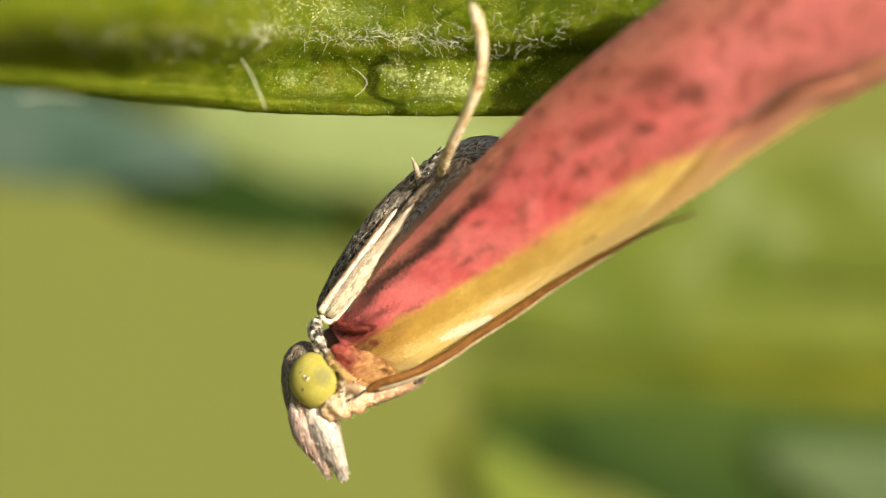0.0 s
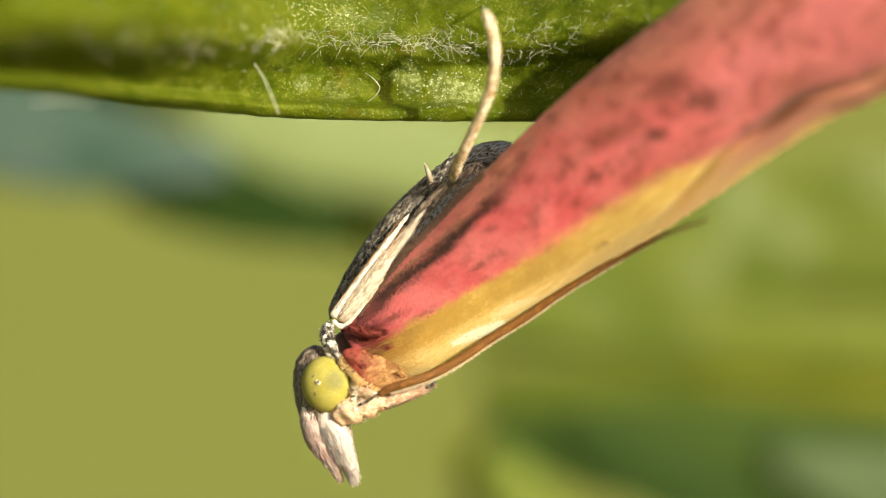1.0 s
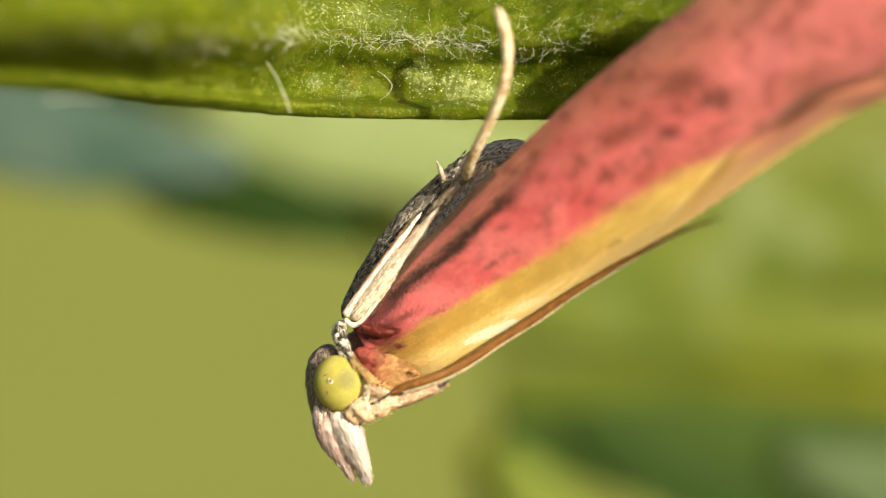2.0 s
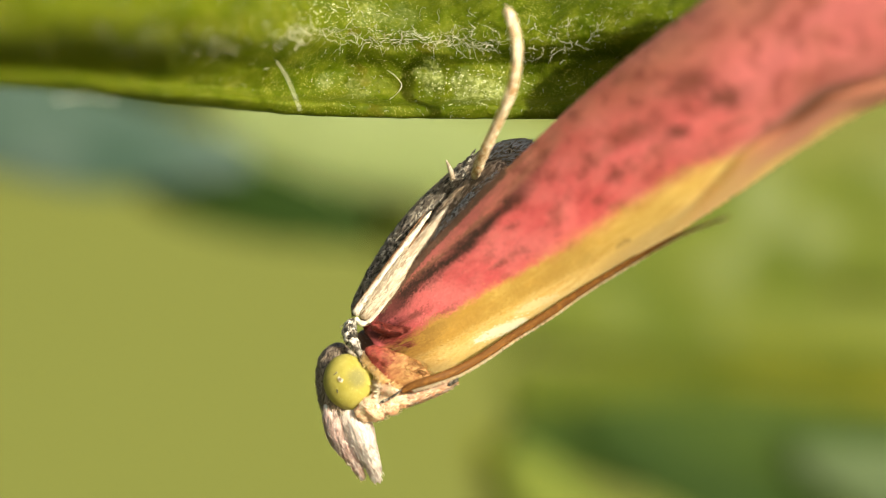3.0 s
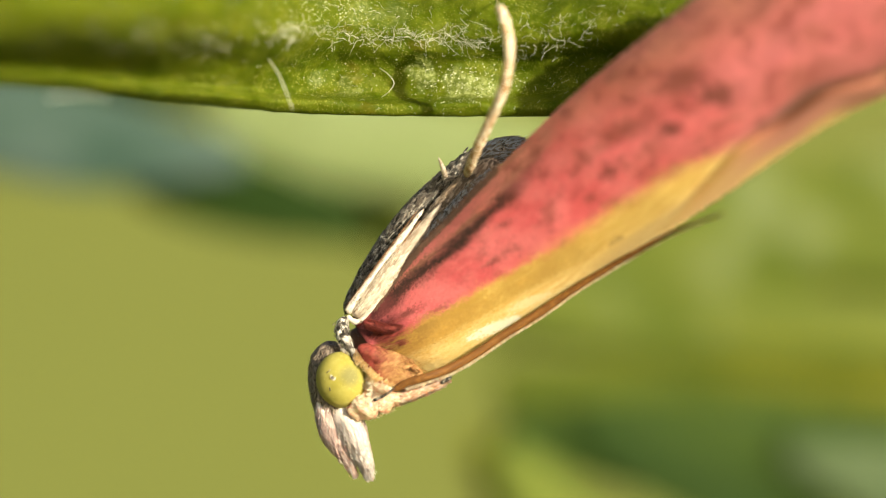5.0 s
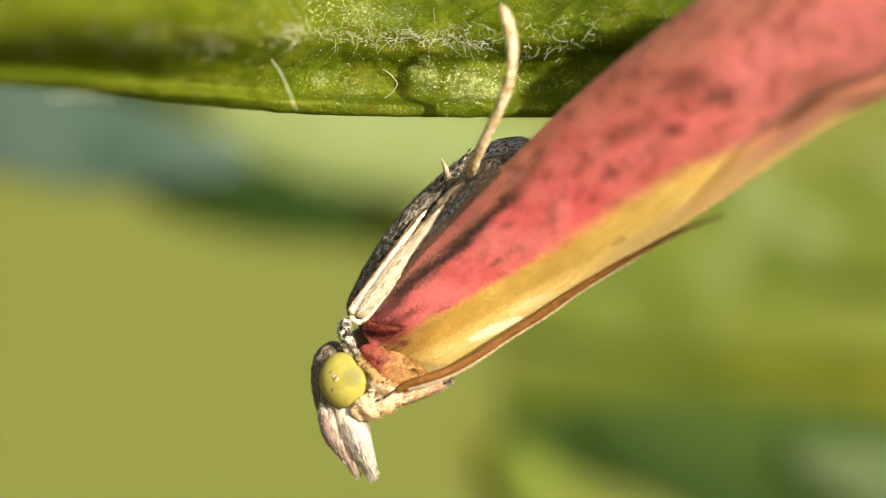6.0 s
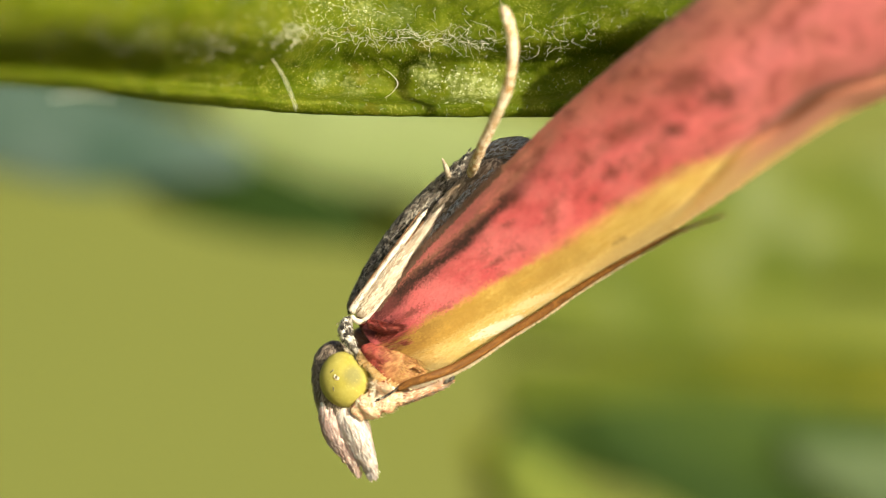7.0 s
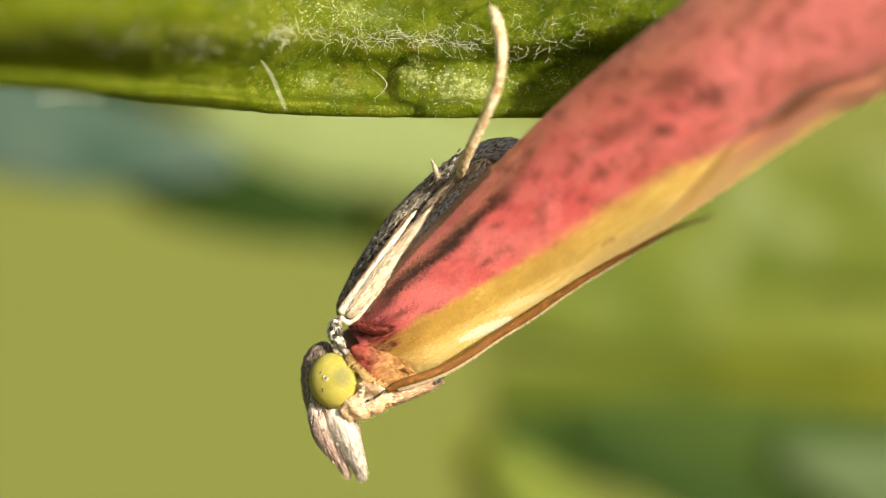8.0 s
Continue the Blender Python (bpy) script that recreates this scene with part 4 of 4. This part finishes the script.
def build_head(root):
    skull = Limb((600, 606, 50, 20, 34), (592, 640, 40, 34, 50), (595, 680, 34, 40, 54), (604, 720, 32, 37, 50), (620, 752, 30, 26, 36), round0=0.2, round1=0.2, lumps=4, lump_size=0.08)
    head = part("head", skull.mesh(36, 24), HEAD, root, "grey-brown furry head")
    part("fur", (scale_coat(skull, 2600, 12, 3.2, 0.2, (0.0, 0.97), (0, 6.28), 0, 0.3, 3)), GREY_SCALES, head, kind="stuff")
    eye = ball(at(612, 674, -18), (45e-5, 36e-5, 50e-5), -14)
    e = part("eye", eye, EYEBALL, head, "large olive-yellow compound eye")
    circle = [(597 + 4 * math.cos(i * 1.05), 669 + 5 * math.sin(i * 1.05), -53.0, 0.9 + 0.5 * math.sin(i * 2.0), 0.9) for i in range(5)]
    part("speck", Limb(*circle, round0=0.02, round1=0.02).mesh(30, 6), WHITE_LEG, e, "pale ring-shaped speck on the eye")
    part("speck", Limb((594, 668, -52.0, 2.5, 1.2), (600, 671, -52.5, 2.5, 1.2), round0=0.4, round1=0.4).mesh(8, 8), DARK_LEG, e, "dark speck on the eye")
    part("speck", Limb((591, 685, -48, 1.2, 1.2), (592, 694, -47.5, 1.2, 1.2)).mesh(8, 8), DARK_LEG, e, "dark speck on the eye")
    part("speck", Limb((585, 662, -46, 1.0, 1.2), (592, 656, -48.5, 1.0, 1.2)).mesh(8, 8), DARK_LEG, e, "dark speck on the eye")
    rim = Limb((609, 619, -20, 5, 5), (633, 630, -31, 5, 5), (662, 658, -38, 3.5, 5), (665, 688, -43, 4.5, 5), (653, 715, -40, 5, 6), (626, 730, -25, 4, 5), lumps=2, lump_size=0.06)
    part("eye_rim", rim.mesh(40, 10), WHITE_LEG, head, "whitish scaly rim round the eye")
    part("fur", (scale_coat(rim, 240, 9, 2.4, 0.25, (0.5, 0.92), (-1.2, 1.6), -1.2, 0.4, 9)), WHITE_SCALES, head, kind="stuff")
    part("fur", scale_coat(rim, 170, 10, 2.0, 0.2, (0.12, 0.62), (-0.8, 1.6), 1.1, 0.22, 10), CREAM_SCALES, head, kind="stuff")
    tuft = Limb((660, 678, -30, 6, 6), (670, 685, -42, 10, 8), (684, 690, -54, 9, 7), (702, 692, -62, 4, 4), lumps=2, lump_size=0.08)
    part("cheek_tuft", tuft.mesh(30, 14), CHEEK, head, "tuft of cream and orange scales behind the eye")
    part("fur", scale_coat(tuft, 420, 13, 1.6, 0.08, (0.0, 0.9), (-0.8, 4.0), 2.6, 0.5, 4), CREAM_SCALES, head, kind="stuff")
    for line in (((654, 716, -42, 1.5, 2), (672, 709, -56, 2.4, 3), (690, 700, -66, 2.2, 3), (706, 687, -70, 1.4, 2)), ((611, 624, -20, 1.2, 2), (634, 636, -28, 1.8, 2), (648, 648, -30, 1.4, 2), (656, 660, -32, 1.0, 1.5))):
        part("dark_seam", Limb(*line, lumps=0.8, lump_size=0.05).mesh(30, 8), DARK_LEG, head, "thin dark seam between the scales")
    collar = Limb((634, 628, -22, 2.5, 4), (648, 645, -28, 3.5, 5), (665, 664, -36, 4.5, 5), (686, 682, -50, 5, 5), (702, 691, -56, 3, 4), lumps=1.5, lump_size=0.06)
    c = part("collar", collar.mesh(30, 12), TEGULA, head, "golden-tan collar of comb-like scales")
    part("fur", scale_coat(collar, 300, 10, 1.3, 0.08, (0.0, 0.95), (-0.4, 3.5), 1.2, 0.25, 44), COMB_SCALES, c, kind="stuff")
    rnd, comb = random.Random(52), []
    for _ in range(150):
        t = rnd.random()
        p = at(636 + 42 * t + rnd.gauss(0, 2), 629 + 44 * t + rnd.gauss(0, 2), -44 - 10 * t)
        way = Vector((-0.45 - 0.3 * t + rnd.gauss(0, 0.12), -0.05, -0.75 + 0.25 * t + rnd.gauss(0, 0.12))).normalized()
        comb.append(tube([p - way * 4e-5 + Vector((0, 6e-5, 0)), p, p + way * rnd.uniform(5, 11) * 1e-5 + Vector((0, 2e-5, 0))], 1.1e-5, 0.4e-5, 4))
    part("comb", joined(comb), COMB_SCALES, c, "golden comb of bristly scales", "stuff")
    cheek = Limb((622, 724, -20, 16, 20), (650, 722, -30, 22, 22), (676, 713, -34, 22, 20), (698, 705, -34, 16, 15), (716, 700, -30, 7, 9), round0=0.2, round1=0.2, lumps=11, lump_size=0.13)
    part("cheek", cheek.mesh(30, 18), CHEEK, head, "pinkish cream cheek")
    part("fur", (scale_coat(cheek, 1000, 12, 2.0, 0.10, (0.02, 0.98), (0, 6.28), 0.3, 0.8, 6)), CREAM_SCALES, head, kind="stuff")
    for i, st in enumerate((((584, 700, 24, 18, 26), (587, 738, 8, 20, 24), (598, 772, -2, 16, 20), (616, 804, -6, 8, 11), (627, 826, -6, 2.5, 4)),
                            ((608, 704, 18, 22, 22), (621, 742, -2, 27, 27), (634, 776, -10, 20, 24), (648, 808, -10, 11, 15), (656, 831, -8, 3, 5)))):
        limb = Limb(*st, round0=0.15, round1=0.12, lumps=4, lump_size=0.1)
        p = part("palp", limb.mesh(36, 20), PALP, head, "shaggy whitish-pink palp" if i else "shaggy grey-pink palp")
        part("fur", (scale_coat(limb, 2600, 26, 1.15, 0.012, (0.0, 0.94), (0, 6.28), 0, 0.12, 30 + i)), PALP_SCALES if i else PINK_SCALES, p, kind="stuff")


def ball(c, r, turn=0.0):
    bm = bmesh.new()
    bmesh.ops.create_uvsphere(bm, u_segments=48, v_segments=32, radius=1.0)
    bm.transform(Matrix.Translation(c) @ Matrix.Rotation(radians(turn), 4, "Y") @ Matrix.Diagonal((*r, 1)))
    return bm


def build_body(root):
    thorax = Limb((632, 590, 50, 20, 36), (676, 622, 90, 50, 60), (790, 560, 130, 80, 80), (920, 450, 90, 85, 85), (1080, 330, 20, 70, 70), (1250, 210, -80, 40, 50), round0=0.15, round1=0.2)
    part("body", thorax.mesh(40, 24), plain("brown_body", (0.22, 0.10, 0.05), 0.7), root, "brown furry body under the wing")
    part("fur", scale_coat(thorax, 420, 26, 4, 0.3, (0.0, 0.16), (0, 6.28), 0, 0.5, 19), DARK_SCALES, root, "dark fur on the thorax", "stuff")
    teg = Limb((640, 614, -34, 9, 6), (662, 628, -39, 18, 8), (694, 649, -44, 28, 8), (728, 664, -43, 27, 7), (762, 672, -38, 12, 5), round0=0.2, round1=0.3, lumps=3, lump_size=0.12)
    t = part("tegula", teg.mesh(40, 20), TEGULA, root, "russet-red shoulder plate of close scales")
    part("fur", scale_coat(teg, 420, 8, 1.5, 0.015, (0.0, 0.42), (0.1, 3.0), 0.15, 0.2, 8), RED_SCALES, t, kind="stuff")
    part("fur", scale_coat(teg, 300, 11, 1.4, 0.015, (0.55, 0.96), (0.0, 3.1), -0.2, 0.2, 18), TAN_SCALES, t, kind="stuff")
    tip = Limb((732, 652, -58, 1.5, 2), (744, 653, -60, 3, 2), (753, 660, -56, 1.5, 2), lumps=1)
    part("tegula_tip", tip.mesh(16, 10), TEGULA, t, "rolled tip")
    ant = Limb((703, 693, -52, 5, 6), (724, 681, -58, 7.2, 7), (760, 669.5, -64, 8.0, 7), (805, 653, -62, 7.9, 7), (850, 627.5, -62, 7.6, 7), (901, 593.3, -66, 7.3, 6.5), (964, 554, -78, 7.4, 6),
               (1026, 512, -98, 6.0, 6), (1107, 463, -140, 5.0, 5), (1190, 416, -215, 3.5, 3.5), (1245, 393, -290, 2.0, 2.2), (1292, 379, -350, 0.9, 1.2), round0=0.03, round1=0.02)
    a = part("antenna", ant.mesh(150, 14), ANTENNA, root, "russet antenna folded back along the wing edge")
    rnd = random.Random(3)
    cilia = []
    for _ in range(2600):
        s = rnd.uniform(0.10, 0.97) ** 1.1
        t_, side, deep = ant.frame_at(s)
        p = ant.point(s, rnd.gauss(-0.25, 0.2))
        lower = 1 if side.z < 0 else -1
        if lower < 0:
            p = ant.point(s, math.pi + rnd.gauss(0.25, 0.2))
        way = (side * lower + t_ * rnd.uniform(0.0, 0.7) + deep * rnd.uniform(-0.1, 0.3)).normalized()
        cilia.append(tube([p - way * 2e-5, p + way * rnd.uniform(2, 6) * (1.2 - 0.7 * s) * 1e-5], 0.7e-5, 0.35e-5, 3))
    part("cilia", joined(cilia), CREAM_SCALES, a, "fine pale fringe below the antenna", "stuff")
    sc = Limb((668, 722, -26, 9, 12), (700, 710, -30, 12, 13), (735, 698, -34, 12.5, 12), (770, 686, -38, 9.5, 10), (800, 673, -42, 3.5, 5), round0=0.15, round1=0.1, lumps=3, lump_size=0.08)
    spot = Limb((786, 681, -50, 2, 2), (798, 673, -52, 4, 3), (806, 668, -50, 2, 2), lumps=1)
    f = part("foreleg_base", sc.mesh(36, 16), CHEEK, root, "pinkish-white scaly base of the foreleg")
    part("dark_tip", spot.mesh(14, 8), DARK_LEG, f, "small black tip")
    part("fur", scale_coat(sc, 700, 13, 2.6, 0.04, (0.0, 0.93), (0, 6.28), 0, 0.25, 12), TAWNY_SCALES, f, kind="stuff")
    part("fur", scale_coat(sc, 130, 8, 1.8, 0.14, (0.30, 0.98), (2.3, 3.4), 0, 0.5, 13), DARK_SCALES, f, kind="stuff")


def build_legs(root):
    mid = part("midleg", Limb((617, 560, 40, 12, 12), (667, 481, 36, 21, 20), (726, 396, 30, 21, 22), (790, 330, 26, 20, 24), (848, 287, 20, 20, 24), (892, 270, 12, 22, 24), (938, 262, 8, 16, 20),
                              round0=0.06, round1=0.1, lumps=5, lump_size=0.12).mesh(90, 24), DARK_LEG, root, "dark grey mottled leg, folded against the body")
    dark = Limb((617, 560, 40, 12, 12), (667, 481, 36, 21, 20), (726, 396, 30, 21, 22), (790, 330, 26, 20, 24), (848, 287, 20, 20, 24), (892, 270, 12, 22, 24), (938, 262, 8, 16, 20), round0=0.06, round1=0.1)
    part("fur", scale_coat(dark, 2600, 12, 3, 0.10, (0.02, 0.98), (0, 6.28), 0, 0.25, 14), DARK_SCALES, mid, kind="stuff")
    part("fur", scale_coat(dark, 260, 17, 2.2, 0.08, (0.70, 0.985), (0.3, 2.6), 0, 0.25, 47), SLATE_SCALES, mid, kind="stuff")
    white = Limb((621, 557, -4, 9, 10), (648, 518, -16, 7, 8), (688, 464, -24, 6, 7), (728, 411, -24, 5, 6), (758, 372, -16, 2, 3), round0=0.06, round1=0.06, lumps=1.5, lump_size=0.1)
    part("tibia", white.mesh(60, 18), WHITE_LEG, mid, "white ridged shin")
    cream = Limb((633, 563, -2, 14, 12), (661, 528, -14, 19, 13), (700, 479, -22, 21, 14), (736, 432, -24, 15, 12), (764, 396, -24, 9, 9), (790, 360, -20, 3, 4), round0=0.07, round1=0.1, lumps=2, lump_size=0.1)
    edge = Limb((622, 560, -6, 4, 4), (634, 571, -10, 5, 5), (649, 566, -12, 4.5, 5), (672, 540, -20, 2.5, 3), (692, 514, -24, 1.2, 2), round0=0.05, round1=0.05, lumps=1.5, lump_size=0.08)
    part("knee", edge.mesh(40, 12), WHITE_LEG, mid, "white rounded knee rim")
    fem = part("femur", cream.mesh(60, 20), CREAM_LEG, mid, "cream thigh flecked with brown")
    part("fur", scale_coat(cream, 160, 12, 2.6, 0.08, (0.05, 0.5), (0, 3.14), 0, 0.2, 15), WHITE_SCALES, fem, kind="stuff")
    part("shin_base", Limb((722, 458, 4, 4, 4), (762, 408, -2, 17, 12), (802, 362, -10, 22, 15), (846, 320, -14, 21, 16), (890, 285, -12, 14, 14), lumps=3, lump_size=0.1).mesh(40, 18), BROWN_LEG, mid, "grey-brown mottled upper leg")
    for r_, line in ((1.3, ((618, 547, -10), (644, 512, -19), (683, 459, -26), (722, 407, -26), (748, 373, -18))), (1.3, ((632, 558, -14), (656, 524, -24), (694, 470, -31), (732, 418, -30), (752, 392, -24)))):
        part("seam", Limb(*((*p, r_, 2.5) for p in line), lumps=0.8, lump_size=0.08).mesh(50, 8), RUSSET_LEG, mid, "thin russet line beside the shin")
    blue = Limb((745, 446, -14, 3, 4), (770, 412, -24, 7.5, 6), (803, 376, -34, 9, 6), (839, 338, -38, 8.5, 6), (880, 303, -36, 5, 5), lumps=2, lump_size=0.06)
    b = part("shin_edge", blue.mesh(50, 12), BLUE_LEG, mid, "slate-blue scaly edge of the leg")
    part("fur", scale_coat(blue, 260, 8, 1.8, 0.06, (0.03, 0.97), (0.2, 3.0), 0, 0.3, 46), SLATE_SCALES, b, kind="stuff")
    part("spur", Limb((796, 318, -6, 5, 5), (791, 300, -14, 4.5, 4.5), (783, 281, -20, 1.0, 1.0), round1=0.02).mesh(20, 10), CREAM_LEG, mid, "short pointed spur")
    part("spur", Limb((820, 300, 20, 3, 3), (828, 275, 24, 2.5, 2.5), (836, 262, 26, 0.8, 0.8), round1=0.02).mesh(20, 10), DARK_LEG, mid, "short pointed spur")
    tar = [(834, 310, -30, 7, 8), (838, 300, -78, 8.5, 9), (850, 270, -118, 9, 9), (868, 232, -150, 9, 9), (884, 196, -178, 9, 9), (898, 160, -202, 9.5, 9), (906, 124, -220, 9, 8.5), (909, 92, -230, 9.5, 9),
           (906, 60, -228, 9, 8.5), (899, 34, -222, 9.5, 9), (889, 12, -206, 7, 7)]
    limb = Limb(*tar, round0=0.03, round1=0.03, lumps=2.0, lump_size=0.14)
    t = part("tarsus", limb.mesh(110, 16), TAN_LEG, mid, "slender straw-coloured foot reaching up to the leaf")
    part("fur", scale_coat(limb, 260, 9, 2.0, 0.04, (0.02, 0.97), (0, 6.28), 0, 0.15, 16), CREAM_SCALES, t, kind="stuff")
    end = leaf_point(886, 206)
    e0 = at(890, 14, -206)
    v, f = tube([e0, e0.lerp(end, 0.5) + Vector((0, 0, 3e-5)), end], 1.0e-5, 0.6e-5, 6)
    part("claw", from_lists(v, f), TAN_LEG, t)
    pied = Limb((622, 562, -2, 8, 9), (613, 580, -8, 12, 12), (616, 598, -16, 12, 12), (626, 618, -26, 8, 9), (642, 644, -36, 4, 5), round0=0.12, round1=0.1, lumps=3, lump_size=0.06)
    part("hip", Limb((638, 552, 22, 10, 10), (650, 572, 12, 15, 12), (662, 594, 4, 13, 12), lumps=3, lump_size=0.08).mesh(24, 14), MAROON, root, "dark hip between leg and wing root")
    fl = part("foreleg", pied.mesh(40, 16), PIED_LEG, root, "black and white flecked foreleg joint")
    part("fur", scale_coat(pied, 60, 12, 3.0, 0.2, (0.02, 0.95), (0, 6.28), 0, 0.5, 17), DARK_SCALES, fl, kind="stuff")


def build_moth():
    root = thing("moth", MOTH_AT, "rose-red and gold moth hanging head down from a leaf", "moth")
    build_body(root)
    build_wing(root)
    build_legs(root)
    build_head(root)


build_ground()
build_weeds()
build_leaf()
build_moth()
